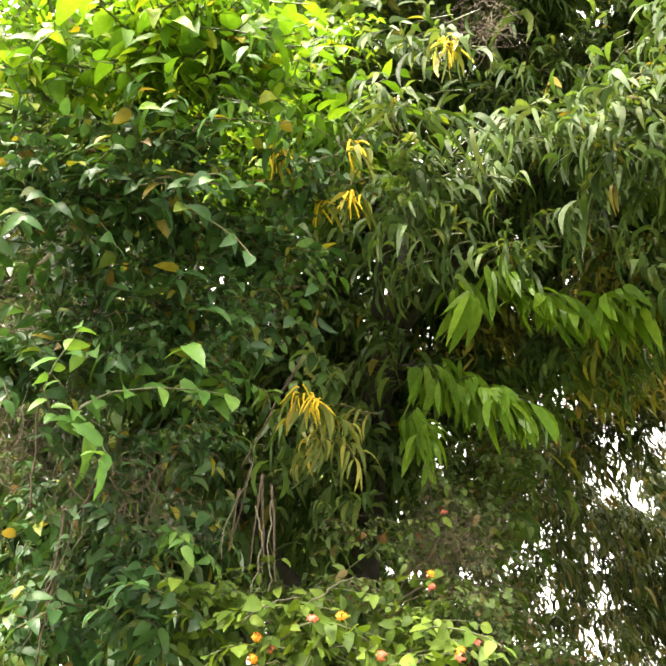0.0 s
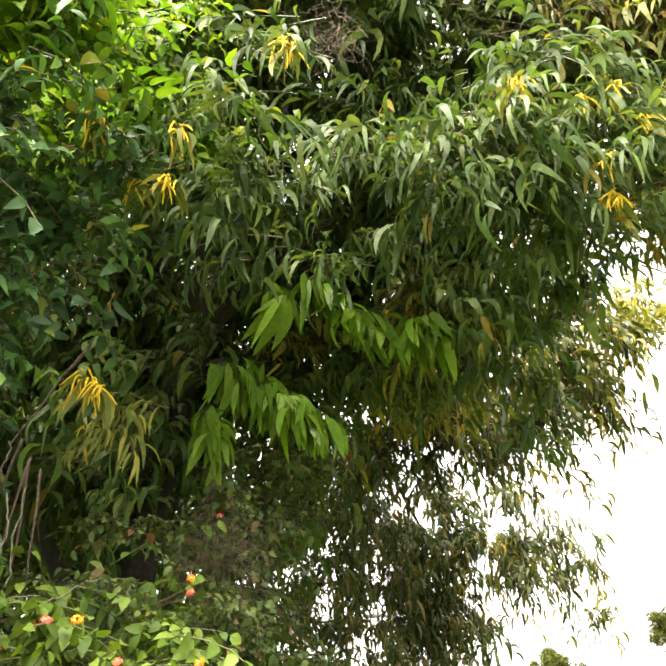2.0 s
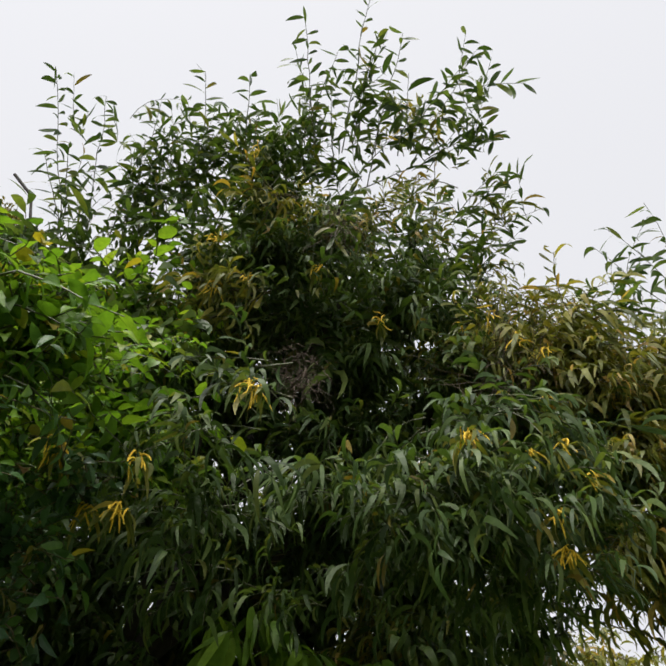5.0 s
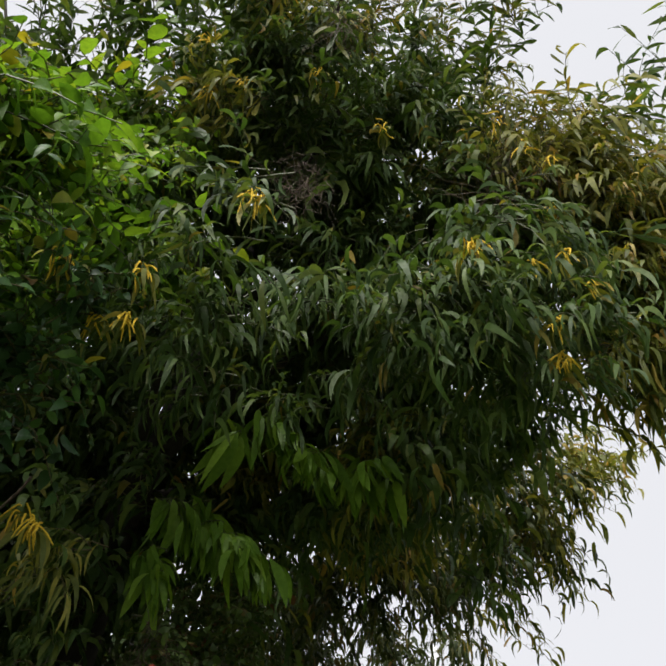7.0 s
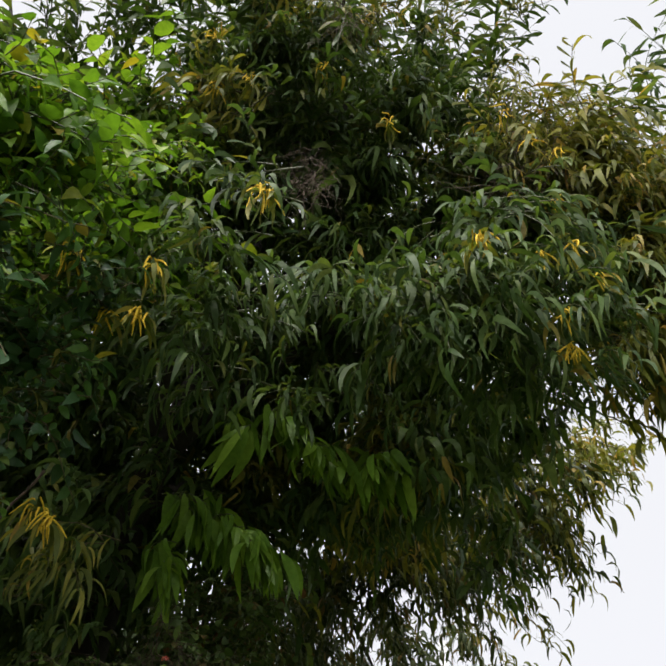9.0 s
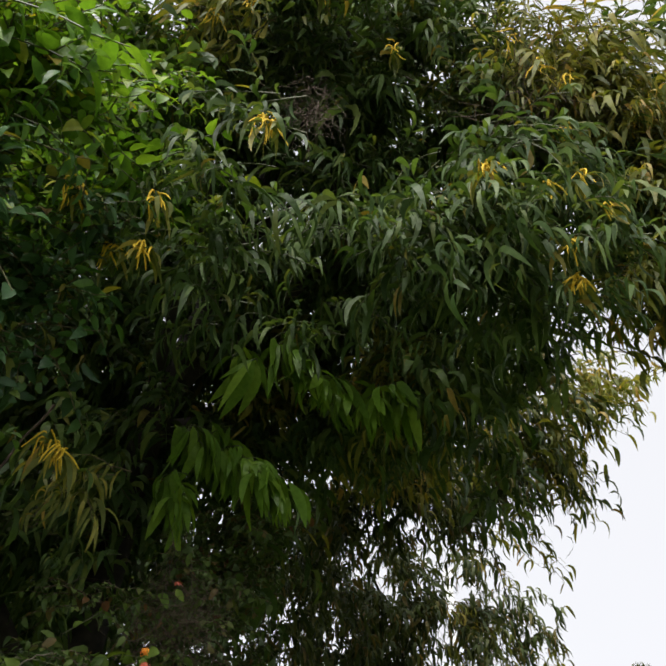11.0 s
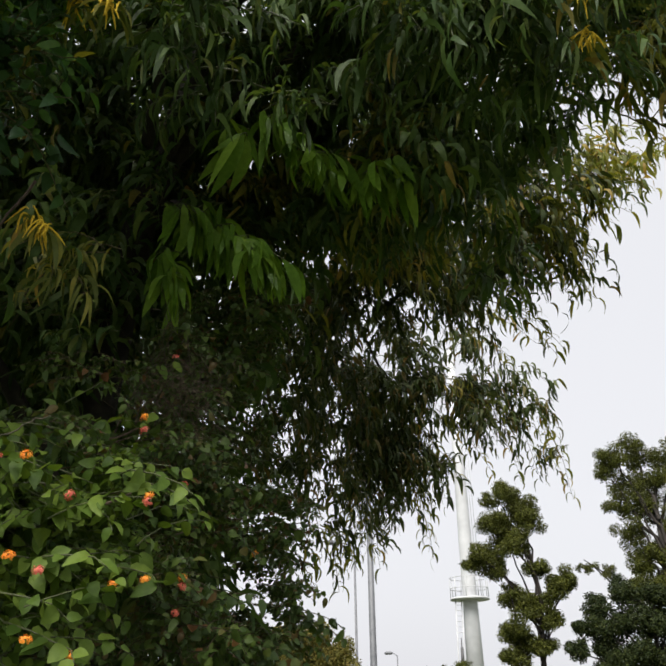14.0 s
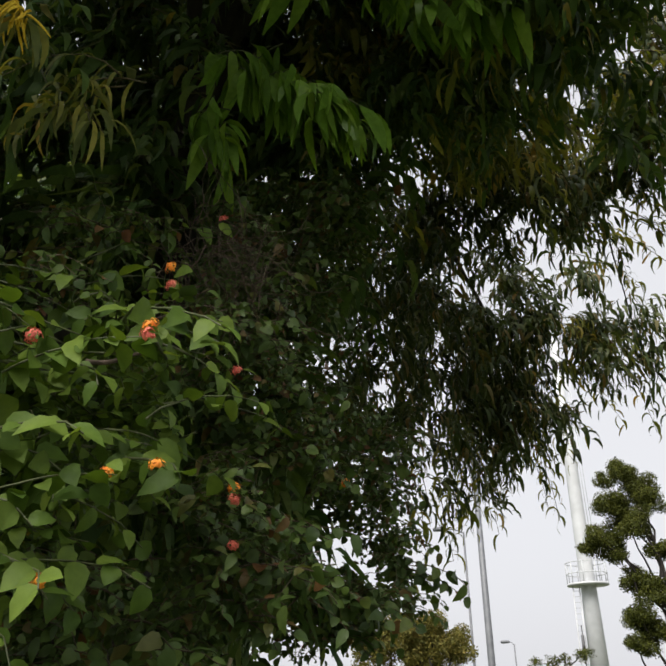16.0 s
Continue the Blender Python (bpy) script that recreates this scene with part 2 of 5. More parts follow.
def spray(rng, kind):
    """A leafy twig about the origin, growing along +y. Gives its leaves (turn, place, blade number) and the twig's line."""
    leaves = []
    if kind in ("hanging", "inner"):
        size, count = rng.uniform(0.2, 0.34), int(rng.integers(9, 14))
        line = [np.array((0.02 * math.sin(3 * u), size * (u * 0.9), size * (0.35 * u - 0.85 * u * u))) for u in np.linspace(0, 1, 6)]
    elif kind == "weeping":
        size, count = rng.uniform(0.25, 0.45), int(rng.integers(10, 15))
        line = [np.array((0.05 * math.sin(3 * u), size * 0.6 * u, size * (0.25 * u - 0.95 * u * u))) for u in np.linspace(0, 1, 6)]
    elif kind == "upright":
        size, count = rng.uniform(0.3, 0.5), int(rng.integers(9, 14))
        line = [np.array((0.03 * math.sin(4 * u), size * 0.45 * u * u, size * (u - 0.1 * u * u))) for u in np.linspace(0, 1, 6)]
    elif kind == "broad":
        size, count = rng.uniform(0.08, 0.14), int(rng.integers(5, 9))
        line = [np.array((0, size * u, size * (0.2 * u - 0.5 * u * u))) for u in np.linspace(0, 1, 5)]
    else:
        size, count = (rng.uniform(0.2, 0.32), int(rng.integers(9, 14))) if kind == "vine" else (rng.uniform(0.15, 0.26), int(rng.integers(9, 14)))
        line = [np.array((0.04 * math.sin(5 * u), size * u, size * (0.3 * u - 0.5 * u * u))) for u in np.linspace(0, 1, 6)]
    for i in range(count):
        u = (i + 0.6) / count
        if kind == "hanging":
            u = u ** 0.7
        k = min(int(u * (len(line) - 1)), len(line) - 2)
        place = line[k] + (line[k + 1] - line[k]) * (u * (len(line) - 1) - k)
        s = 1 if i % 2 else -1
        if kind in DROOPING:
            yaw = s * rng.uniform(0.2, 1.5) * (1.1 - 0.5 * u)
            turn = yawed((-math.sin(yaw), math.cos(yaw)), rng, 0.16)
        else:
            d = np.array((s * rng.uniform(0.4, 1), rng.uniform(0.0, 0.8), rng.uniform(-0.8, 0.1)))
            turn = facing(d, np.array((0, 0.7, 0.9)) + rng.normal(0, 0.45, 3))
        leaves.append((turn, place, int(rng.integers(0, 8)), rng.uniform(0.7, 1.15)))
    return leaves, line


def arcs(count, length, width, rise, fall, flat, steps=6):
    return [arc_blade(RNG.uniform(*length), RNG.uniform(*width), RNG.uniform(*rise), RNG.uniform(*fall), RNG.uniform(-flat, flat), RNG.uniform(-0.6, 0.6), steps) for _ in range(count)]


RNG = np.random.default_rng(7)
BLADES = {
    "hanging": arcs(8, (0.108, 0.16), (0.011, 0.0168), (-0.9, 0.5), (-1.85, -1.35), 1.3),
    "broad": arcs(8, (0.13, 0.18), (0.025, 0.034), (-1.5, -0.5), (-1.85, -1.5), 0.5, 5),
    "vine": [blade(RNG.uniform(0.038, 0.075), RNG.uniform(0.021, 0.036), RNG.uniform(-0.15, 0.15), RNG.uniform(0.15, 0.55), 0.3, 3, 0.36, (0.0, 0.1, 0.36, 0.7, 1.0)) for _ in range(8)],
    "lantana": [blade(RNG.uniform(0.028, 0.056), RNG.uniform(0.02, 0.036), RNG.uniform(-0.08, 0.08), RNG.uniform(0.1, 0.4), 0.25, 4, 0.4, (0.0, 0.1, 0.34, 0.7, 1.0)) for _ in range(8)],
    "inner": arcs(8, (0.1, 0.15), (0.02, 0.03), (-0.8, 0.4), (-1.75, -1.2), 1.4, 4),
    "weeping": arcs(8, (0.1, 0.15), (0.017, 0.026), (-0.5, 0.7), (-2.1, -1.6), 1.4, 5),
    "upright": arcs(8, (0.1, 0.15), (0.019, 0.029), (-0.3, 0.4), (-1.6, -0.7), 1.1, 5),
}


def templates(kind, count=14):
    """Whole sprays as (leaf vertices, leaf faces, twig vertices, twig faces)."""
    out = []
    for _ in range(count):
        leaves, line = spray(RNG, kind)
        vs, fs, n = [], [], 0
        for r, p, b, s in leaves:
            v, f = BLADES[kind][b]
            vs.append(s * v @ r.T + p)
            fs.append(f + n)
            n += len(v)
        out.append((np.concatenate(vs), np.concatenate(fs), *twig_quads(line[::2] if kind in ("inner", "weeping") else line, 0.0028)))
    return out


SPRAYS = {k: templates(k) for k in ("hanging", "upright", "broad", "vine", "lantana", "inner", "weeping")}
COVER = {"weeping": 0.021, "hanging": 0.0125, "upright": 0.0155, "broad": 0.03, "vine": 0.0115, "lantana": 0.011, "inner": 0.03}


REACH = {"weeping": 0.4, "hanging": 0.26, "upright": 0.3, "broad": 0.16, "vine": 0.24, "lantana": 0.19, "inner": 0.28}


def foliage(clumps, kind, leaf_heap, twig_heap, depth=4.0, scale=1.0, tilt=0.25, bunch=8):
    """Fills round clumps (x, y, z, radius, fullness) with bunches of sprays, each spreading from the end of a side branch."""
    reach = REACH[kind] * scale
    for x, y, z, r, full in clumps:
        count = max(3, int(depth * full * math.pi * r * r / (COVER[kind] * scale * scale)))
        for n in range(max(1, round(count / bunch))):
            q = RNG.normal(0, 1, 3)
            q *= r * RNG.uniform(0.1, 1.0) ** 0.5 / np.linalg.norm(q)
            apex = np.array((x, y, z)) + q * (1, 1.15, 1) + (0, 0, {"upright": -0.4, "weeping": 0.5, "hanging": 0.3}.get(kind, 0.3) * reach)
            lean = RNG.uniform(-1.1, 1.1)
            grow = scale * (RNG.uniform(0.5, 1.3) if kind in ("vine", "lantana") else RNG.uniform(0.75, 1.25))
            for k in range(min(bunch, count)):
                yaw = math.pi + lean + RNG.normal(0, 1.1)
                turn = np.array(Euler((RNG.normal(0, tilt), RNG.normal(0, tilt), yaw)).to_matrix())
                s = grow * RNG.uniform(0.8, 1.15)
                out = np.array((-math.sin(yaw), math.cos(yaw), 0.0))
                p = apex - out * 0.35 * reach + RNG.normal(0, 0.12 * reach, 3)
                v, f, tv, tf = SPRAYS[kind][int(RNG.integers(0, len(SPRAYS[kind])))]
                leaf_heap.add(s * v @ turn.T + p, f)
                twig_heap.add(s * tv @ turn.T + p, tf)


def thing(name, label, category, place=(0, 0, 0), group=""):
    e = new(name)
    e.location = place
    return tagged(e, label, category, group)


BOUGHS_LOW = [
    (0.02, 1.85, 3.39, 0.11, 0.9), (0.14, 1.8, 3.38, 0.1, 0.9), (0.23, 1.8, 3.31, 0.12, 1), (0.32, 1.7, 3.32, 0.11, 1),
    (0.41, 1.6, 3.34, 0.11, 1), (0.48, 1.55, 3.24, 0.12, 1), (0.61, 1.6, 3.26, 0.11, 1), (0.42, 1.75, 3.23, 0.11, 1),
    (0.55, 1.75, 3.21, 0.11, 1), (0.68, 1.75, 3.21, 0.11, 1), (0.3, 1.9, 3.25, 0.1, 0.9), (0.77, 1.8, 3.15, 0.1, 1),
    (0.56, 1.9, 3.18, 0.1, 0.9), (0.16, 2, 3.3, 0.1, 0.8), (0.01, 2.05, 3.25, 0.09, 0.7), (0.88, 1.75, 3.33, 0.12, 1),
    (0.8, 1.65, 3.42, 0.11, 1), (1.03, 1.75, 3.63, 0.12, 1),
]
BOUGHS_HANGING = [
    (-0.82, 1.92, 2.69, 0.13, 0.8), (-0.81, 2.18, 2.41, 0.06, 0.8), (0.72, 2.47, 3.41, 0.19, 1), (0.62, 2.93, 3.51, 0.23, 1),
    (0.32, 3.18, 3.56, 0.26, 1), (0.01, 3.07, 3.38, 0.19, 1), (-0.74, 1.75, 3.13, 0.12, 0.7), (0.41, 2.55, 3.39, 0.19, 1),
    (-0.15, 3.41, 3.39, 0.19, 1), (0.67, 2.04, 3.3, 0.13, 1), (0.85, 2.18, 3.38, 0.11, 0.7), (0.91, 1.99, 3.42, 0.08, 0.8),
    (1.03, 1.96, 3.39, 0.09, 0.9), (0.62, 2.06, 3.46, 0.07, 0.6),
]
BOUGHS_FAR = [
    (1.26, 3.89, 4.38, 0.19, 0.78), (1.51, 3.98, 4.5, 0.15, 0.3), (1.69, 4.19, 4.29, 0.2, 0.42), (1.48, 4.46, 4.17, 0.25, 0.54),
    (1.68, 4.53, 3.93, 0.13, 0.42), (1.11, 4.13, 4.1, 0.28, 0.66), (1.09, 4.49, 3.89, 0.25, 0.72), (0.9, 5.64, 3.92, 0.33, 0.36),
    (1.29, 5.9, 3.62, 0.31, 0.42), (1.62, 6.14, 3.31, 0.21, 0.3), (-0.22, 4.96, 3.86, 0.26, 0.84), (-0.17, 5.23, 3.51, 0.24, 0.6),
]
BOUGHS_FAR_LOW = [
    (0.26, 5.58, 3.71, 0.28, 0.46), (-0.08, 5.32, 3.84, 0.22, 0.51), (0.29, 5.74, 3.26, 0.39, 0.93), (0.5, 5.93, 2.89, 0.36, 0.8),
    (0.12, 5.87, 2.82, 0.23, 0.8), (-0.43, 5.22, 2.88, 0.21, 0.62), (-0.07, 5.83, 2.48, 0.14, 0.46), (0.34, 6, 2.62, 0.23, 0.53),
    (0.87, 5.92, 3.51, 0.34, 0.5), (1.32, 6.05, 3.51, 0.24, 0.5), (0.67, 5.75, 3.77, 0.23, 0.5),
]
BOUGHS_TOP = [
    (-0.36, 1.75, 4.72, 0.2, 0.8), (-0.1, 1.7, 4.83, 0.2, 0.8), (0.19, 1.75, 4.74, 0.2, 0.8), (-0.19, 1.9, 4.52, 0.2, 0.8),
    (0.09, 1.9, 4.46, 0.19, 0.8), (0.33, 1.85, 4.46, 0.17, 0.9), (0.47, 1.75, 4.75, 0.15, 0.7), (-0.34, 1.9, 4.38, 0.15, 0.7),
    (0.27, 2, 4.23, 0.15, 0.8), (0.06, 2.1, 4.3, 0.15, 0.7), (0.6, 1.95, 4.29, 0.15, 0.9), (0.44, 2, 4.12, 0.13, 0.8),
    (0.24, 2.1, 4.07, 0.12, 0.6), (-0.22, 1.6, 4.95, 0.18, 0.6), (0.19, 1.6, 5.01, 0.18, 0.6), (0.59, 1.75, 4.47, 0.13, 0.7),
    (0.57, 1.65, 4.76, 0.1, 0.5), (-0.08, 2, 4, 0.09, 0.6), (0.09, 2, 3.95, 0.11, 0.6), (0.26, 1.95, 3.97, 0.11, 0.6),
]
GREEN_TOP = [
    (-0.38, 1.37, 5.36, 0.33, 0.8), (-0.63, 1.5, 5.27, 0.22, 0.9), (-0.81, 1.55, 5.1, 0.19, 0.8), (-0.12, 1.46, 5.35, 0.24, 0.8),
    (0.22, 1.58, 4.97, 0.18, 0.45), (0.45, 1.55, 5.07, 0.17, 0.35), (-0.14, 1.55, 4.98, 0.18, 0.6), (0.57, 1.57, 4.83, 0.16, 0.35),
    (-0.95, 1.59, 4.93, 0.13, 0.4), (-0.66, 1.5, 4.71, 0.13, 0.8), (-0.46, 1.56, 4.94, 0.18, 0.7), (0.12, 1.45, 5.46, 0.16, 0.35),
    (0.36, 1.59, 4.61, 0.17, 0.5), (0.04, 1.6, 4.62, 0.15, 0.4),
]
SHOOTS = [
    (-1.26, 1.34, 5.16, 0.15, 0.5), (-1.22, 1.15, 5.35, 0.13, 0.5), (-1.11, 1.57, 5.12, 0.15, 0.5), (-0.96, 1.31, 5.38, 0.16, 0.5),
    (-0.83, 1.19, 5.45, 0.13, 0.5), (-0.61, 1.11, 5.62, 0.18, 0.6), (-0.35, 1.17, 5.64, 0.16, 0.5), (-0.07, 1.07, 5.79, 0.14, 0.2),
    (0.16, 1.07, 5.79, 0.14, 0.3), (0.34, 1.21, 5.64, 0.18, 0.5), (0.66, 1.11, 5.63, 0.18, 0.9), (0.8, 0.98, 5.75, 0.12, 0.6),
    (0.57, 1.33, 5.47, 0.18, 0.7), (0.94, 1.46, 5.35, 0.09, 0.4), (0.87, 1.62, 5.19, 0.11, 0.4), (1.65, 1.95, 5.14, 0.1, 0.5),
    (1.79, 1.95, 5.5, 0.09, 0.4),
]
VINE_TOP = [
    (-0.7, 1.78, 3.88, 0.18, 1.0), (-0.66, 1.71, 4.23, 0.11, 0.8), (-0.62, 1.77, 4.09, 0.11, 1.0), (-0.88, 1.8, 3.64, 0.17, 1.0),
    (-0.69, 1.75, 3.61, 0.18, 1.0), (-0.96, 1.8, 3.44, 0.14, 1.0), (-0.83, 1.78, 4.01, 0.12, 0.8), (-1.06, 1.84, 3.87, 0.1, 0.6),
    (-0.58, 1.84, 3.86, 0.11, 0.7), (-0.83, 1.75, 3.4, 0.15, 1.0), (-0.65, 1.61, 4.42, 0.07, 0.6), (-0.63, 1.85, 3.49, 0.12, 0.6),
    (-1.15, 0.91, 3.25, 0.15, 1.0), (-0.93, 1.02, 3.3, 0.15, 1.0), (-0.72, 1.16, 3.43, 0.13, 1.0), (-1.11, 0.96, 3.11, 0.14, 1.0),
    (-0.87, 1.05, 3.19, 0.15, 1.0), (-0.67, 1.2, 3.29, 0.14, 1.0), (-0.56, 1.29, 3.51, 0.11, 0.7),
]
VINE_MID = [
    (-1.17, 1.06, 2.84, 0.16, 1.0), (-1.0, 1.16, 2.88, 0.16, 1.0), (-0.78, 1.22, 2.95, 0.12, 1.0), (-0.61, 1.32, 3.07, 0.1, 1.0),
    (-1.24, 1.23, 2.8, 0.15, 1.0), (-1.05, 1.32, 2.85, 0.15, 1.0), (-0.82, 1.41, 2.9, 0.14, 1.0), (-0.75, 1.58, 2.91, 0.11, 1.0),
    (-1.3, 1.34, 2.62, 0.14, 1.0), (-1.07, 1.37, 2.62, 0.13, 1.0), (-0.9, 1.44, 2.68, 0.12, 1.0), (-0.76, 1.55, 2.78, 0.07, 0.6),
]
VINE_LOW = [
    (-1.3, 1.48, 2.49, 0.14, 0.8), (-1.03, 1.51, 2.52, 0.13, 1.0), (-0.9, 1.46, 2.5, 0.06, 1.0), (-1.4, 1.63, 2.35, 0.15, 0.8),
    (-1.14, 1.55, 2.35, 0.11, 0.8), (-1.06, 1.7, 2.4, 0.11, 0.6), (-1.27, 1.56, 2.14, 0.13, 0.8), (-1.12, 1.66, 2.15, 0.13, 0.7),
    (-1.06, 1.88, 2.28, 0.12, 0.6), (-1.4, 1.64, 2.02, 0.14, 0.7), (-1.19, 1.67, 2.0, 0.11, 0.6),
]
LANTANA_NEAR = [
    (-0.65, 1.69, 1.86, 0.12, 1), (-0.53, 1.81, 1.88, 0.11, 1), (-0.63, 1.75, 1.73, 0.12, 1), (-0.49, 1.9, 1.76, 0.13, 1),
    (-0.62, 1.82, 1.63, 0.1, 1), (-0.42, 1.79, 1.9, 0.05, 0.7), (-0.8, 1.7, 1.99, 0.08, 0.7), (-0.71, 1.8, 1.97, 0.07, 0.6),
    (-0.95, 1.75, 2, 0.08, 0.7),
]
LANTANA_BACK = [
    (-0.7, 1.9, 2.1, 0.1, 0.35), (-0.63, 2.1, 2.23, 0.11, 0.35), (-0.51, 2.06, 2.1, 0.12, 0.4), (-0.45, 2.37, 2.19, 0.13, 0.6),
    (-0.39, 2.52, 2.04, 0.15, 1), (-0.37, 2.66, 1.91, 0.12, 0.5), (-0.51, 2.5, 2.42, 0.12, 0.8), (-0.43, 2.66, 2.59, 0.11, 0.6),
    (-0.59, 1.85, 2.02, 0.09, 0.3), (-0.38, 2.38, 1.65, 0.14, 1), (-0.67, 2.07, 1.57, 0.1, 1), (-0.6, 2.32, 1.57, 0.11, 1),
    (-0.52, 2.66, 1.6, 0.13, 1), (-0.44, 3.09, 1.61, 0.13, 1), (-0.36, 3.61, 1.67, 0.12, 1), (-0.49, 2.87, 1.72, 0.12, 1),
    (-0.64, 1.98, 1.52, 0.1, 1), (-0.59, 2.22, 1.51, 0.12, 1), (-0.42, 2.28, 1.78, 0.12, 0.8),
]
THICKET_RIGHT = [
    (-0.36, 3.52, 2.24, 0.12, 0.5), (-0.3, 3.77, 1.97, 0.13, 0.4), (-0.4, 3.07, 2.36, 0.11, 0.7), (-0.37, 3.78, 1.79, 0.16, 0.4),
    (-0.43, 2.99, 2.6, 0.11, 0.9), (-0.31, 3.21, 2.88, 0.11, 0.8), (-0.39, 2.97, 2.91, 0.14, 1), (-0.51, 2.89, 2.8, 0.12, 1),
    (-0.51, 2.8, 2.48, 0.13, 1), (-0.29, 3.65, 2.13, 0.1, 0.6), (-0.37, 3.59, 1.71, 0.15, 0.7), (-0.59, 3.13, 2.63, 0.16, 0.6),
    (-0.49, 3.19, 2.79, 0.11, 0.6), (-0.47, 3.4, 2.49, 0.15, 0.5),
]
NEW_LEAVES = [
    (-0.39, 2.38, 3.04, 0.03, 1), (-0.47, 2.38, 3.03, 0.03, 1), (-0.28, 2.38, 2.89, 0.03, 1), (-0.23, 2.4, 2.88, 0.03, 1),
    (-0.51, 2.38, 2.81, 0.03, 1), (-0.56, 2.38, 2.83, 0.03, 1), (-0.2, 2.45, 2.83, 0.03, 1), (-0.35, 2.38, 2.94, 0.03, 1),
]
BOUGHS_FAR_MID = [
    (0.01, 4.48, 3.7, 0.21, 0.68), (0.71, 4.62, 3.75, 0.18, 0.38), (1, 4.52, 3.84, 0.25, 0.45), (1.21, 4.4, 3.97, 0.22, 0.75),
    (-0.28, 4.35, 3.48, 0.26, 0.9),
]
BACK_UP = [
    (-0.13, 2.64, 4.89, 0.18, 1.0), (0.56, 2.45, 4.87, 0.18, 1.0), (-0.55, 2.0, 4.32, 0.32, 1.0), (0.16, 2.07, 4.69, 0.35, 1.0),
    (0.6, 2.06, 4.4, 0.33, 1.0), (0.33, 2.42, 4.01, 0.28, 1.0), (0.69, 2.45, 3.91, 0.26, 1.0), (1.02, 2.21, 4.03, 0.3, 1.0),
    (1.33, 2.37, 4.02, 0.26, 1.0), (-0.4, 2.55, 3.86, 0.22, 1.0), (0.02, 2.65, 3.95, 0.19, 1.0), (-0.18, 2.1, 5.55, 0.44, 1.0),
    (0.26, 2.35, 5.28, 0.33, 1.0), (-0.62, 2.02, 5.28, 0.35, 1.0), (-1.12, 1.98, 4.64, 0.42, 1.0), (1.08, 2.39, 4.96, 0.35, 1.0),
    (1.53, 2.47, 4.9, 0.31, 1.0),
]
BACK_UP_DEEP = [
    (-0.35, 3.24, 3.61, 0.17, 1.0), (-0.57, 3.35, 3.38, 0.13, 1.0), (-0.48, 4.14, 3.16, 0.19, 1.0), (-0.63, 3.86, 3.22, 0.16, 1.0),
    (-0.98, 3.38, 3.74, 0.2, 1.0), (-1.12, 3.55, 3.4, 0.2, 1.0), (-0.86, 3.65, 3.75, 0.19, 1.0), (-0.16, 3.22, 4.2, 0.29, 1.0),
    (0.3, 3.44, 4.23, 0.31, 1.0), (0.74, 3.3, 4.17, 0.28, 1.0), (0.51, 2.95, 4.46, 0.34, 1.0), (0.07, 2.91, 4.67, 0.32, 1.0),
    (0.93, 2.75, 4.55, 0.31, 1.0),
]
BACK_LEFT = [
    (-1.6, 1.29, 3.93, 0.34, 1.0), (-1.2, 1.49, 4.03, 0.34, 1.0), (-0.8, 1.77, 4.11, 0.32, 1.0), (-1.81, 1.71, 3.65, 0.35, 1.0),
    (-1.4, 1.94, 3.74, 0.35, 1.0), (-1.29, 2.83, 4.56, 0.31, 1.0), (-1.93, 2.06, 3.2, 0.35, 1.0), (-1.56, 2.38, 3.34, 0.36, 1.0),
    (-1.47, 3.57, 3.95, 0.32, 1.0), (-2.0, 2.34, 2.71, 0.35, 1.0), (-1.64, 2.67, 2.81, 0.36, 1.0), (-1.62, 3.49, 3.15, 0.27, 1.0),
    (-1.95, 2.44, 2.26, 0.34, 1.0), (-1.62, 2.75, 2.35, 0.35, 1.0), (-0.6, 3.28, 4.3, 0.35, 1.0), (-0.87, 2.64, 1.9, 0.27, 1.0),
    (-0.62, 3.13, 1.82, 0.26, 1.0),
]
CATKINS = [
    (-0.16, 1.26, 3.27), (-0.64, 1.36, 3.13), (-0.48, 1.48, 3.03), (-0.68, 1.78, 2.6),
    (0.43, 1.42, 3.28), (0.71, 1.68, 3.1), (-0.57, 1.51, 3.06), (-0.45, 1.41, 3.14),
    (0.64, 1.56, 3.37), (0.76, 1.56, 3.42), (0.69, 1.61, 3.18), (0.82, 1.61, 3.34),
    (-0.73, 1.81, 2.66), (-0.46, 1.49, 4.67), (-0.3, 1.57, 4.46), (-0.44, 1.59, 4.43),
    (0.25, 1.69, 4.35), (-0.01, 1.55, 4.56), (-0.3, 1.25, 5.17), (0.67, 1.57, 4.22),
    (0.77, 1.64, 4.15), (0.87, 1.66, 4.11), (0.86, 1.78, 3.95), (1.14, 1.84, 4.03),
]
SHOOT_LINES = [
    (-1.29, 1.79, 4.95, -1.26, 0.88, 5.42), (-1.19, 1.67, 5.05, -1.08, 1.01, 5.44), (-1, 1.65, 5.12, -0.8, 1.05, 5.5), (-0.63, 1.38, 5.43, -0.62, 0.95, 5.66),
    (-0.42, 1.35, 5.47, -0.39, 0.96, 5.69), (-0.03, 1.39, 5.48, -0.1, 0.72, 5.86), (0.1, 1.34, 5.61, 0.21, 0.6, 5.99), (0.25, 1.32, 5.5, 0.39, 0.77, 5.84),
    (0.17, 1.49, 5.44, 0.92, 1.23, 5.65), (0.45, 1.35, 5.48, 0.8, 0.84, 5.78), (0.66, 1.58, 5.25, 1, 1.34, 5.38), (0.6, 1.65, 5, 0.96, 1.63, 5.16),
    (1.36, 2, 4.71, 1.55, 1.85, 5.16), (1.42, 2, 4.71, 1.65, 1.85, 5.04), (1.51, 2, 4.67, 1.67, 1.85, 4.84),
]
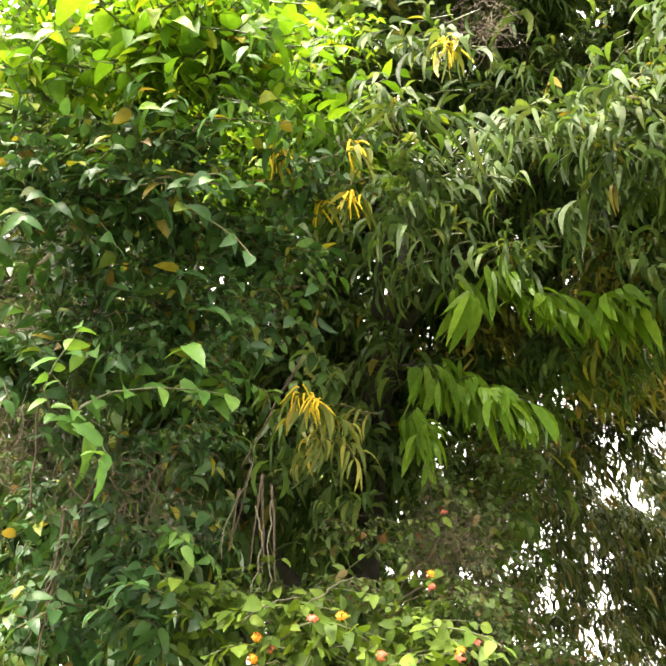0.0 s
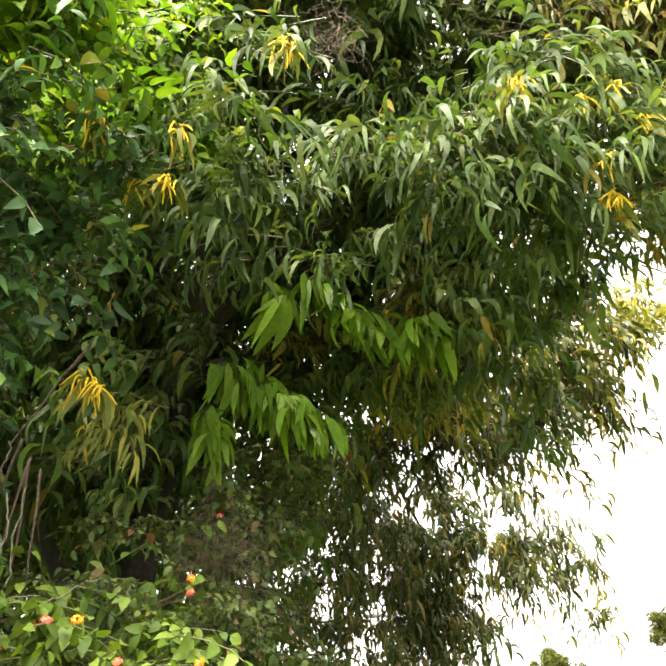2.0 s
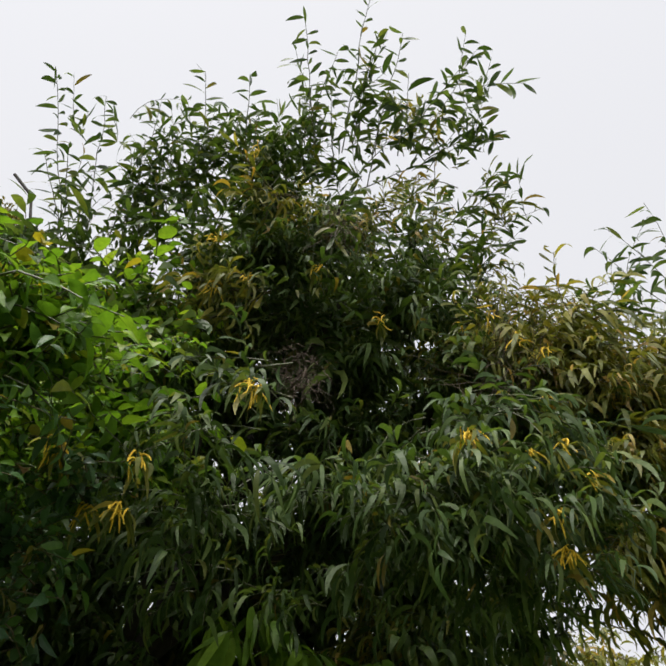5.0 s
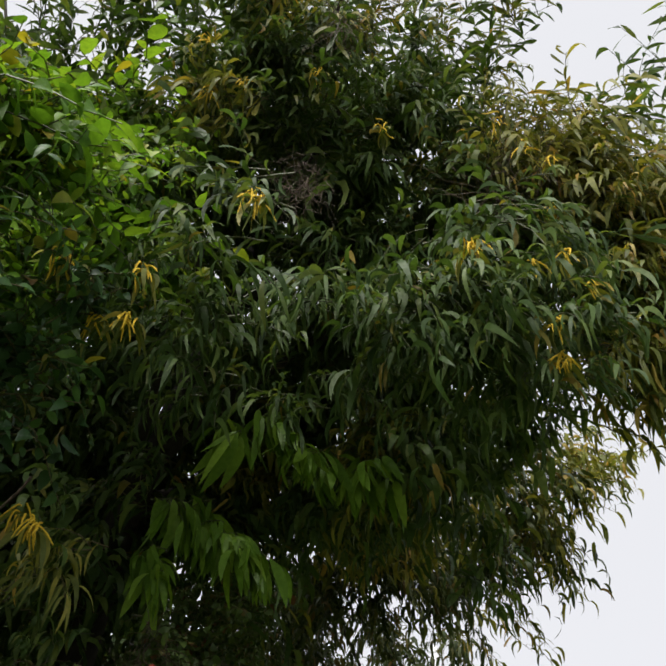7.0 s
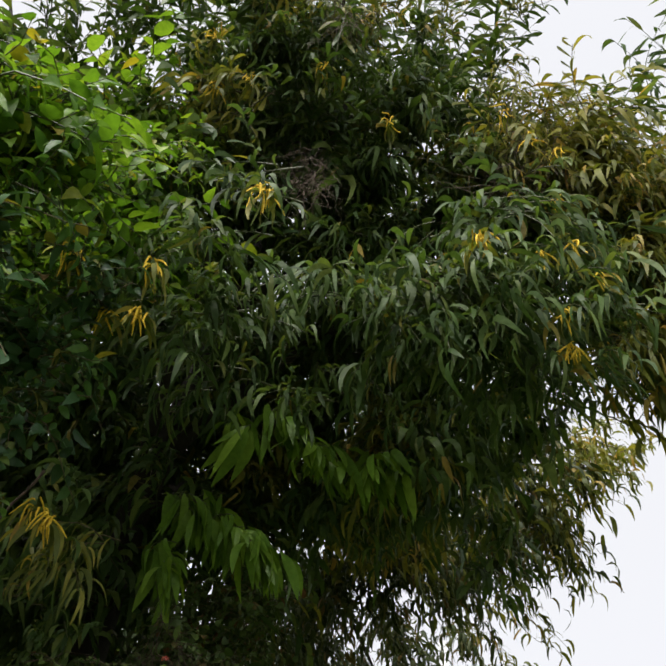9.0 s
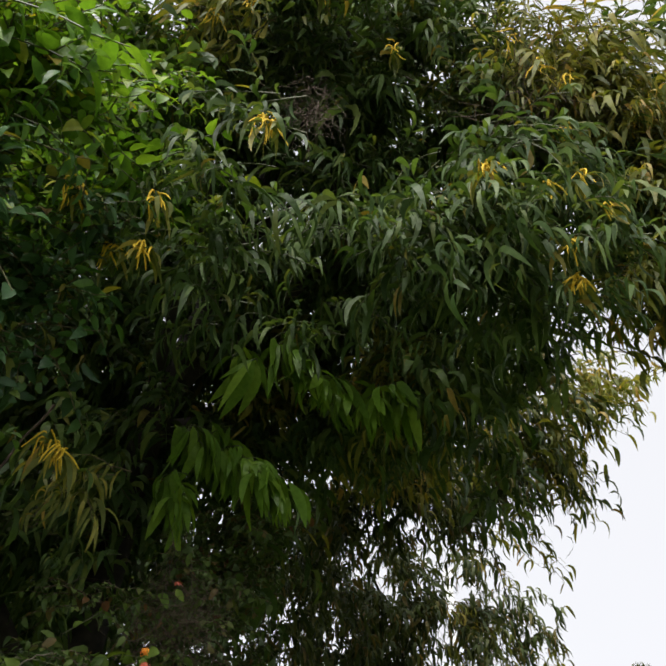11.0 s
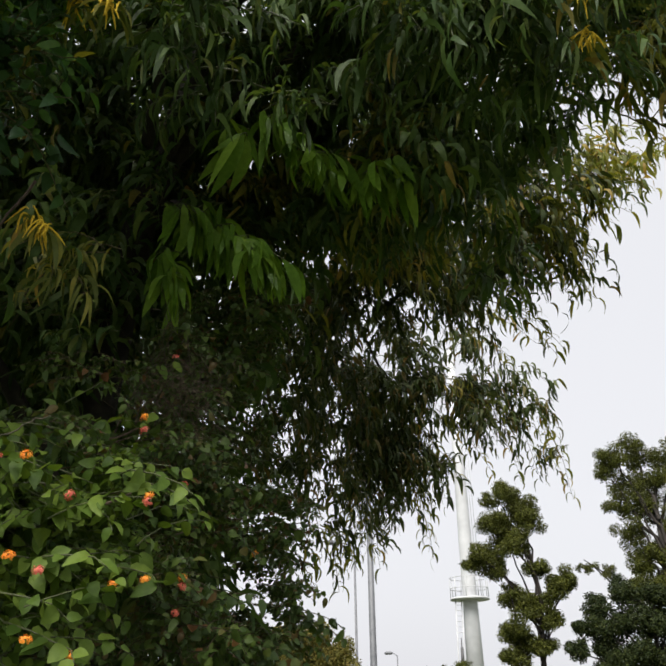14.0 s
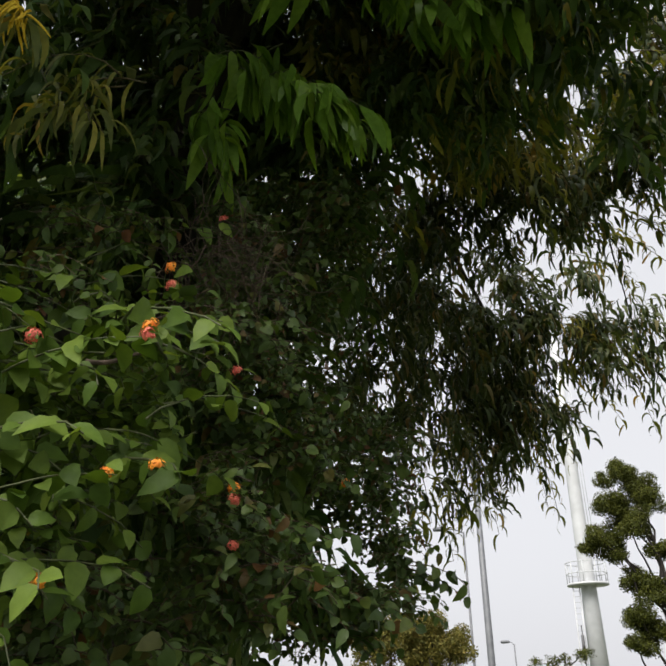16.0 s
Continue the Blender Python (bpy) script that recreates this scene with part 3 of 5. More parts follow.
HANGING_LINES = [
    (1.08, 4.33, 4.19, 1.74, 4.55, 3.86), (0.96, 4.01, 4.35, 1.7, 4.14, 4.36), (1.08, 4.02, 4.29, 1.93, 4.12, 4.25), (1, 4.46, 4.01, 1.51, 4.69, 3.75),
    (0.87, 5.04, 3.8, 1.39, 5.2, 3.7), (0.86, 5.72, 3.76, 1.68, 5.93, 3.61), (1.37, 5.89, 3.63, 1.65, 6.23, 3.01), (0.62, 5.88, 3.4, 1.12, 6.13, 3.02),
    (0.5, 5.76, 3.16, 0.69, 6.09, 2.54), (0.19, 5.68, 3.15, 0.3, 5.92, 2.49), (-0.15, 5.46, 2.79, -0.06, 5.76, 2.29), (-0.24, 4.57, 2.23, -0.06, 4.75, 2.1),
    (0.86, 2.06, 3.36, 1.11, 2.09, 3.36), (1.7, 4.2, 4.6, 2.01, 4.1, 4.34), (1.66, 4.2, 4.7, 1.93, 4.1, 4.59),
]
STEMS = [
    (-0.28, 4.77, 3.82, -0.14, 5.05, 3.14), (-0.46, 4.42, 2.74, -0.48, 4.46, 2.56), (-0.92, 1.84, 2.51, -0.99, 1.9, 2.31), (-0.9, 1.88, 2.45, -0.89, 1.91, 2.11),
    (-0.91, 1.87, 2.04, -0.84, 2.21, 2.27), (-0.91, 1.98, 2.49, -0.89, 2.01, 2.14), (-0.41, 2.79, 2.13, -0.31, 2.92, 2.1), (-0.47, 1.69, 1.88, -0.41, 1.76, 1.92),
    (-0.6, 2.16, 2.17, -0.52, 2.22, 2.23), (-1.17, 1.49, 2.41, -1.26, 1.48, 2.02), (-1.23, 1.47, 2.24, -1.26, 1.52, 1.9), (-0.89, 1.87, 2.46, -0.91, 1.87, 2.18),
    (-0.96, 1.86, 2.43, -0.96, 1.83, 2.23), (-1.27, 1.33, 2.52, -1.3, 1.42, 2.23), (-0.78, 1.82, 2.8, -0.95, 1.83, 2.48), (-1.43, 1.75, 4.38, -1.07, 1.7, 5.04),
]
TANGLES = [
    (0.68, 1.62, 3.95, 0.2), (-0.09, 1.67, 4.05, 0.09), (-0.03, 1.47, 3.69, 0.09), (-1.43, 1.49, 2.52, 0.2),
    (-1.39, 1.34, 2.91, 0.2), (-0.47, 2.41, 2.37, 0.16), (-0.44, 2.23, 2.31, 0.16), (-1.33, 1.76, 2.44, 0.15),
    (0.09, 1.3, 4.54, 0.1), (-1.5, 1.46, 2.85, 0.12), (-1.34, 1.46, 2.62, 0.12), (-1.38, 1.46, 2.43, 0.14),
    (-1.21, 1.46, 2.33, 0.12), (-1.03, 1.46, 2.26, 0.1),
]
OLIVE_MID = [
    (-0.32, 3.23, 3.59, 0.23, 0.6), (-0.08, 3.31, 3.67, 0.21, 0.6), (-0.35, 3.78, 3.46, 0.21, 0.5), (-0.01, 3.7, 3.62, 0.16, 0.6),
    (0.32, 2.68, 3.49, 0.15, 0.6), (0.46, 3.53, 3.64, 0.16, 0.6), (0.75, 4.29, 3.96, 0.23, 0.5), (0.3, 4.71, 4.14, 0.23, 0.35),
    (0.91, 3.79, 3.95, 0.22, 0.4),
]
BACK_FAR = [
    (-2.67, 1.83, 4.76, 0.54, 1.0), (-2.14, 2.1, 4.96, 0.54, 1.0), (-1.43, 2.4, 5.11, 0.54, 1.0), (-2.82, 2.17, 4.41, 0.64, 1.0),
    (-2.22, 2.56, 4.59, 0.64, 1.0), (-1.48, 2.9, 4.7, 0.64, 1.0), (-2.93, 2.76, 3.74, 0.64, 1.0), (-2.31, 3.18, 3.88, 0.64, 1.0),
    (-1.56, 3.53, 3.95, 0.54, 1.0), (-2.93, 3.24, 2.99, 0.64, 1.0), (-2.31, 3.65, 3.07, 0.64, 1.0), (-1.69, 3.99, 3.0, 0.44, 1.0),
    (-0.74, 2.97, 4.87, 0.49, 1.0), (-1.48, 3.02, 4.03, 0.49, 1.0), (-1.03, 3.32, 3.87, 0.45, 1.0),
]
BACK_FAR_LOW = [
    (-1.19, 3.43, 3.21, 0.47, 1), (-0.8, 3.65, 3.43, 0.34, 1), (-0.51, 3.49, 3.98, 0.39, 1), (0.01, 3.51, 4.17, 0.35, 1),
    (-1.46, 3.57, 1.74, 0.43, 1), (-1.03, 3.96, 1.76, 0.36, 1), (-0.82, 3.99, 2, 0.16, 1), (-0.71, 4.07, 2.32, 0.25, 0.7),
    (-0.71, 3.77, 2.67, 0.24, 1), (-0.56, 3.66, 3.03, 0.14, 1), (-0.46, 3.37, 3.42, 0.23, 1), (-0.33, 3.84, 3.42, 0.21, 1),
    (-0.65, 3.31, 3.03, 0.18, 1), (-0.87, 3.14, 3.27, 0.22, 1), (-0.32, 3.11, 4.01, 0.28, 1), (-0, 3.74, 3.84, 0.24, 1),
    (-0.99, 2.76, 3.93, 0.26, 1),
]
SLIM_TREE = [
    (6.76, 32.6, 9.3, 0.74), (7.54, 32.6, 8.73, 0.73), (6.21, 32.6, 9.01, 0.44), (6.56, 32.6, 8.19, 0.83),
    (7.59, 32.6, 8.12, 0.66), (5.75, 32.6, 6.89, 0.71), (6.76, 32.6, 7.29, 0.82), (5.21, 32.6, 6.57, 0.41),
    (6.11, 32.6, 6.31, 0.57), (7.84, 32.6, 6.36, 0.61), (8.62, 32.6, 5.89, 0.6), (8.17, 32.6, 5.26, 0.6),
    (9.03, 32.6, 5.69, 0.3), (6.69, 32.6, 5.41, 0.53), (7.15, 32.6, 4.77, 0.76), (8.09, 32.6, 4.41, 0.59),
    (6.54, 32.6, 4.01, 0.62), (6.82, 32.6, 3.39, 0.74), (7.75, 32.6, 3.3, 0.52), (6.27, 32.6, 3.03, 0.52),
]
BROAD_TREE = [
    (12.07, 34.6, 11.29, 0.8), (13.25, 34.6, 11.52, 0.84), (14.28, 34.6, 11.44, 1.03), (11.74, 34.6, 10.65, 0.49),
    (12.66, 34.6, 10.31, 0.9), (13.93, 34.6, 10.1, 1.01), (12.09, 34.6, 9.1, 0.59), (13.08, 34.6, 9, 0.85),
    (14.19, 34.6, 8.52, 0.92), (12.44, 34.6, 7.92, 0.73), (13.42, 34.6, 7.37, 0.9), (12.67, 34.6, 6.68, 0.72),
    (10.51, 34.6, 6.62, 0.32), (11.15, 34.6, 6.48, 0.32), (10.06, 34.6, 6.6, 0.18), (15.6, 34.6, 10.93, 1.13),
    (15.58, 34.6, 9.05, 1.11), (14.84, 34.6, 7.26, 1.26), (15.12, 34.6, 5.19, 1.4), (12.5, 34.6, 5.6, 0.8),
    (13.6, 34.6, 5.9, 0.9), (14.2, 34.6, 4.4, 1),
]
LOW_TREE = [
    (8.62, 28.3, 4.37, 0.6), (9.58, 28.3, 4.83, 0.61), (10.62, 28.3, 4.75, 0.75), (8.12, 28.3, 3.74, 0.43),
    (8.84, 28.3, 3.56, 0.78), (10.01, 28.3, 3.74, 0.88), (10.82, 28.3, 3.93, 0.78), (7.67, 28.3, 2.99, 0.45),
    (8.93, 28.3, 2.77, 0.87), (10.17, 28.3, 2.69, 0.86), (11.63, 28.3, 3.72, 0.99), (11.3, 28.3, 2.5, 0.9),
    (12.3, 28.3, 2.9, 0.9), (12.4, 28.3, 1.8, 0.9), (11.2, 28.3, 1.5, 0.8), (8.3, 28.3, 2, 0.7),
    (9.5, 28.3, 1.7, 0.8),
]
YELLOW_TREE = [
    (-1.36, 25.92, 3.29, 0.73), (-0.65, 25.95, 3.22, 0.73), (-0.07, 25.98, 2.79, 0.56), (-1.93, 25.9, 2.93, 0.78),
    (-1.04, 25.97, 2.63, 0.87), (-2.57, 25.86, 2.76, 0.7),
]
FAR_BUSH = [
    (5.45, 46.39, 3.1, 0.44), (6.34, 46.27, 3.22, 0.49), (4.79, 46.46, 2.96, 0.37), (3.93, 46.55, 2.94, 0.34),
]
PALE_TREE = [
    (-3.67, 3.6, 9.93, 0.18), (-3.33, 3.6, 9.49, 0.17), (-3, 3.6, 9.03, 0.17), (-3.35, 3.6, 9.07, 0.17),
    (-2.99, 3.6, 8.51, 0.16), (-2.73, 3.6, 8.34, 0.16), (-3.08, 3.6, 8.24, 0.15), (-3.71, 3.6, 9.26, 0.17),
    (-3.36, 3.6, 8.32, 0.16),
]
VINE_SPRIGS = [
    (-0.82, 1.36, 2.68, 0.05, 1.0), (-1.11, 1.39, 2.29, 0.05, 1.0), (-0.96, 1.42, 2.51, 0.05, 1.0), (-1.08, 1.36, 2.57, 0.05, 0.7),
    (-0.96, 1.59, 2.09, 0.04, 1.0), (-0.91, 1.5, 2.44, 0.04, 1.0), (-0.65, 1.51, 2.84, 0.05, 1.0), (-0.65, 1.02, 2.99, 0.05, 1.0),
]
OLIVE_HIGH = [
    (0.78, 1.81, 4.32, 0.22, 1), (1.03, 1.83, 4.23, 0.22, 1), (1.29, 1.88, 4.23, 0.23, 1), (1.18, 1.81, 4.47, 0.14, 0.7),
    (0.74, 1.82, 4.28, 0.12, 0.6), (0.88, 1.85, 4.3, 0.15, 0.7), (1.04, 1.76, 4.13, 0.19, 0.8), (1.26, 1.82, 4.14, 0.18, 0.8),
    (1.17, 1.89, 3.9, 0.19, 0.7), (-0.14, 1.4, 4.88, 0.14, 0.6), (-0.37, 1.53, 4.47, 0.14, 0.6), (0.26, 1.47, 4.97, 0.16, 0.5),
    (0.41, 2.73, 3.48, 0.15, 0.8), (-0.81, 1.96, 2.61, 0.1, 0.6), (1.04, 1.9, 4.94, 0.11, 0.7), (0.89, 1.9, 4.71, 0.1, 0.6),
]
OLIVE_FAR = [
    (0.38, 3.94, 3.85, 0.27, 0.7), (1.41, 4.18, 4.26, 0.24, 0.4), (1.71, 4.08, 4.25, 0.14, 0.5), (0.25, 3.2, 3.83, 0.15, 0.5),
    (0.43, 3.4, 3.76, 0.15, 0.5), (0.37, 3.6, 3.58, 0.15, 0.4), (0.21, 3.4, 3.62, 0.13, 0.4), (0.47, 3.2, 3.93, 0.13, 0.4),
    (1.37, 4.3, 4.41, 0.16, 0.5), (1.54, 4.3, 4.28, 0.16, 0.4), (1.72, 4.2, 4.37, 0.13, 0.4), (1.26, 4.4, 4.03, 0.16, 0.4),
    (1.52, 4.5, 3.96, 0.14, 0.4), (1.04, 4.2, 4.1, 0.16, 0.4), (1.83, 4.2, 4.56, 0.12, 0.5), (1.94, 4.2, 4.43, 0.1, 0.5),
    (1.66, 4.1, 4.53, 0.12, 0.5), (1.85, 4.2, 4.6, 0.11, 0.7), (1.95, 4.2, 4.46, 0.09, 0.7), (1.86, 4.2, 4.3, 0.09, 0.6),
]
FLOWERS = [
    (-0.53, 1.44, 1.91, 0.0), (-0.33, 1.56, 1.86, 0.0), (-0.33, 1.56, 1.85, 1.0), (-0.24, 2.68, 1.94, 0.0),
    (-0.44, 1.9, 2.14, 0.0), (-0.44, 1.91, 2.11, 1.0), (-0.44, 2.2, 2.43, 1.0), (-0.53, 1.43, 1.73, 0.0),
    (-0.49, 1.47, 1.71, 1.0), (-0.51, 1.51, 1.6, 0.0), (-0.55, 1.43, 1.64, 0.0), (-0.35, 1.67, 1.72, 0.0),
    (-0.41, 1.66, 1.71, 0.0), (-0.49, 1.58, 1.87, 1.0), (-0.6, 1.47, 1.92, 1.0), (-0.34, 2.0, 1.77, 0.0),
    (-0.34, 2.0, 1.75, 1.0), (-0.37, 2.1, 2.02, 1.0), (-0.39, 2.19, 1.71, 1.0), (-0.47, 1.64, 1.58, 0.0),
    (-0.75, 1.55, 1.92, 0.0), (-0.76, 1.56, 1.88, 0.0), (-0.71, 1.67, 1.97, 0.0), (-0.72, 1.57, 1.9, 1.0),
]
BACK_LOWEST = [
    (-0.75, 2.89, 2.19, 0.15, 1.0), (-0.87, 2.62, 2.17, 0.14, 1.0), (-0.7, 3.25, 2.46, 0.15, 1.0), (-0.7, 3.52, 3.09, 0.16, 1.0),
    (-1.03, 3.13, 2.94, 0.14, 1.0), (-0.92, 2.7, 1.8, 0.18, 1.0), (-0.7, 2.99, 1.9, 0.17, 1.0), (-0.94, 2.43, 1.95, 0.13, 1.0),
]
LANTANA_LINES = [
    (-0.67, 1.98, 2.21, -0.43, 2.19, 2.41), (-0.53, 1.59, 1.83, -0.35, 1.61, 1.87), (-0.46, 1.92, 1.9, -0.24, 2.72, 1.95),
    (-0.46, 1.63, 1.76, -0.33, 1.97, 1.76), (-0.64, 1.54, 1.85, -0.55, 1.51, 1.94), (-0.59, 1.83, 2.08, -0.45, 1.96, 2.15),
    (-0.52, 1.97, 2.03, -0.39, 2.21, 2.06), (-0.62, 1.58, 1.95, -0.5, 1.59, 1.89), (-0.38, 1.69, 1.79, -0.27, 1.96, 1.88),
    (-0.94, 1.68, 2.02, -0.74, 1.73, 1.99), (-0.54, 1.56, 1.66, -0.39, 1.65, 1.71),
]
BOUGHS_RIGHT = [
    (1.32, 1.85, 4.01, 0.18, 1), (1.41, 1.9, 3.76, 0.17, 1), (1.23, 1.9, 3.66, 0.14, 1), (1.34, 1.95, 3.52, 0.14, 1),
    (1.22, 1.95, 3.45, 0.1, 1), (1.08, 1.95, 3.39, 0.09, 1), (1.33, 2, 3.38, 0.09, 1), (1, 2, 3.35, 0.07, 0.8),
    (1.23, 2.05, 3.39, 0.07, 1), (1.14, 2.05, 3.33, 0.07, 1), (1.07, 2.05, 3.34, 0.06, 0.9), (1.19, 2.1, 3.28, 0.06, 0.8),
    (1.28, 2.1, 3.32, 0.07, 1), (1.11, 2.1, 3.26, 0.04, 0.6), (0.99, 2.05, 3.32, 0.05, 0.8),
]
BACK_RIGHT = [
    (1.37, 2.3, 4.11, 0.24, 1), (1.64, 2.3, 4.11, 0.24, 1), (1.41, 2.3, 3.72, 0.16, 1), (1.53, 2.3, 3.61, 0.15, 1),
    (1.03, 2.3, 3.65, 0.12, 1),
]
DARK_COLUMN = [
    (0.77, 2.9, 3.81, 0.12, 0.8), (0.82, 2.9, 3.62, 0.11, 0.8), (0.7, 2.9, 3.34, 0.11, 0.8), (0.73, 3, 3.16, 0.1, 0.8),
    (0.62, 3, 2.99, 0.09, 0.7),
]
YOUNG_SHADED = [
    (-0.31, 2.3, 3.33, 0.04, 1), (-0.19, 2.3, 3.36, 0.04, 1), (-0.11, 2.3, 3.24, 0.04, 1), (-0.06, 2.4, 3.25, 0.04, 1),
    (0.17, 2.5, 3.29, 0.04, 1), (0.26, 2.5, 3.31, 0.04, 1), (0.02, 2.5, 3.3, 0.04, 1),
]
FAR_FILL = [
    (-0.5, 5.2, 3.8, 0.18, 0.35), (-0.4, 5.2, 3.11, 0.17, 0.5), (-0.54, 5.2, 2.9, 0.14, 0.5), (-0.29, 5.2, 3.63, 0.15, 0.35),
    (-0.08, 5.4, 3.71, 0.19, 0.5), (0.1, 5.4, 3.77, 0.19, 0.35), (0.36, 5.4, 3.8, 0.19, 0.3), (0.55, 5.5, 3.74, 0.19, 0.5),
    (-0.16, 5.6, 2.82, 0.18, 0.5), (0.22, 4.8, 4.02, 0.14, 0.25), (0.43, 5, 3.99, 0.15, 0.25), (0.68, 5.7, 3.47, 0.19, 0.6),
    (0.71, 5.7, 3.08, 0.19, 0.5), (0.03, 5.7, 3.16, 0.22, 0.44), (0.34, 5.7, 2.99, 0.25, 0.44), (-0.25, 5, 4.07, 0.18, 0.6),
    (-0.01, 5, 3.93, 0.15, 0.4), (0.16, 5.6, 3.45, 0.25, 0.44), (0.47, 5.6, 3.38, 0.22, 0.39),
]
THICKET_EDGE = [
    (-0.29, 3.6, 2.27, 0.11, 0.85), (-0.19, 3.6, 2.14, 0.08, 0.68), (-0.17, 3.6, 1.94, 0.08, 0.59), (-0.26, 3.6, 1.86, 0.1, 0.85),
    (-0.19, 3.6, 1.75, 0.08, 0.68), (-0.43, 3.2, 2.81, 0.09, 1.19), (-0.41, 3.2, 2.6, 0.11, 1.19), (-0.35, 3.4, 2.49, 0.09, 0.85),
    (-0.34, 3.4, 2.04, 0.12, 1.19), (-0.37, 3.2, 3.06, 0.11, 1.2), (-0.28, 3.3, 2.93, 0.09, 1.02),
]
BACK_TOP = [
    (-0.42, 2.2, 5.18, 0.24, 1), (-0.12, 2.2, 5.54, 0.26, 1), (0.22, 2.2, 5.33, 0.25, 1), (-0.11, 2.3, 4.99, 0.2, 1),
    (0.23, 2.4, 5.07, 0.2, 1), (0.49, 2.2, 5.81, 0.27, 1), (0.77, 2.3, 5.39, 0.19, 1), (-0.4, 2.2, 6.21, 0.29, 1),
    (0.12, 2.2, 6.35, 0.29, 1),
]
PALE_STEMS = [
    (-1.27, 1.5, 2.49, -1.32, 1.52, 2.28), (-1.31, 1.5, 2.28, -1.26, 1.52, 2.12), (-1.22, 1.5, 2.22, -1.28, 1.52, 2.02), (-1.26, 1.5, 2.02, -1.31, 1.52, 1.91),
    (-1.18, 1.5, 2.19, -1.24, 1.52, 2.05), (-0.77, 1.5, 2.31, -0.82, 1.52, 2.07), (-0.75, 1.5, 2.2, -0.75, 1.52, 2), (-0.71, 1.5, 2.2, -0.71, 1.52, 2),
    (-1.34, 1.5, 2.24, -1.37, 1.52, 2.08), (-0.76, 1.5, 1.93, -0.65, 1.52, 1.98), (-0.64, 1.5, 1.97, -0.53, 1.52, 2.02),
]
FAR_FILL_UPPER = [
    (0.29, 4.8, 4.29, 0.15, 0.4), (0.54, 5, 4.33, 0.15, 0.35), (0.78, 5, 4.25, 0.15, 0.4), (1.3, 5.8, 3.78, 0.17, 0.5),
    (1.48, 5.8, 3.6, 0.13, 0.5), (1.6, 5.9, 3.32, 0.11, 0.4), (1.17, 5.8, 3.4, 0.15, 0.5), (0.23, 4.6, 4.37, 0.14, 0.4),
    (1.43, 5.9, 3.26, 0.11, 0.4),
]
CROWN_RIGHT = [
    (0.63, 1.4, 5.88, 0.14, 0.27), (0.7, 1.5, 5.34, 0.13, 0.27), (0.76, 1.55, 5.01, 0.1, 0.32), (0.5, 1.5, 5.51, 0.13, 0.36),
    (0.89, 1.5, 5.25, 0.07, 0.18), (0.38, 1.2, 5.81, 0.13, 0.18), (0.69, 1.6, 4.75, 0.1, 0.36), (0.27, 1.35, 5.58, 0.13, 0.27),
    (0.59, 1.6, 5.06, 0.12, 0.36),
]
BACK_VINE = [
    (-1.86, 2, 4.85, 0.28, 1), (-2.31, 2, 5.04, 0.29, 1), (-1.55, 2.1, 4.65, 0.23, 1), (-2.34, 2.1, 4.33, 0.27, 1),
    (-2.25, 2.2, 3.71, 0.25, 1), (-1.92, 2.2, 4.15, 0.26, 1), (-2.09, 2.3, 3.18, 0.23, 1), (-1.74, 2.3, 3.43, 0.23, 1),
    (-1.87, 2.4, 2.81, 0.22, 1), (-1.5, 2.4, 3.03, 0.2, 1), (-1.49, 2.5, 2.63, 0.18, 1), (-1.98, 2.4, 2.48, 0.22, 1),
    (-1.6, 2.4, 2.34, 0.21, 1),
]
BACK_SHRUB = [
    (-0.33, 3.4, 3.29, 0.13, 1), (-0.19, 3.5, 3.22, 0.11, 0.8), (-0.27, 3.5, 3.07, 0.1, 0.8), (-0.43, 3.3, 3.02, 0.12, 1),
    (-0.46, 3.3, 2.81, 0.1, 1), (-0.38, 3.4, 2.73, 0.07, 0.7), (-0.66, 3.4, 4, 0.15, 1), (-0.48, 3.4, 3.97, 0.15, 1),
    (-0.31, 3.5, 3.98, 0.14, 1), (-0.73, 3.3, 3.75, 0.13, 1), (-0.87, 3.3, 4.11, 0.13, 1), (-0.56, 3.4, 3.68, 0.13, 1),
    (-0.38, 3.4, 3.63, 0.13, 1),
]
BOUGHS_FRONT = [
    (-0.17, 1.35, 3.29, 0.09, 1), (-0.29, 1.4, 3.28, 0.08, 0.9), (-0.39, 1.4, 3.29, 0.07, 0.8), (-0.47, 1.5, 3.17, 0.09, 1),
    (-0.37, 1.6, 3.24, 0.11, 1), (-0.27, 1.7, 3.27, 0.11, 1), (-0.4, 1.65, 3.12, 0.09, 0.8), (-0.5, 1.5, 3.05, 0.06, 0.8),
    (-0.58, 1.45, 3.1, 0.06, 0.8), (-0.46, 1.95, 3.16, 0.05, 0.7), (-0.29, 1.9, 3.22, 0.07, 0.7), (0.56, 1.62, 3.53, 0.1, 0.9),
    (0.72, 1.66, 3.6, 0.11, 0.9), (0.89, 1.7, 3.68, 0.1, 0.9), (0.45, 1.68, 3.55, 0.09, 0.9), (0.71, 1.75, 3.86, 0.09, 0.8),
    (0.32, 1.8, 3.6, 0.08, 0.8), (0.17, 1.95, 3.72, 0.09, 0.7), (1.08, 1.75, 3.79, 0.1, 0.9), (0.41, 1.85, 3.88, 0.1, 0.6),
]
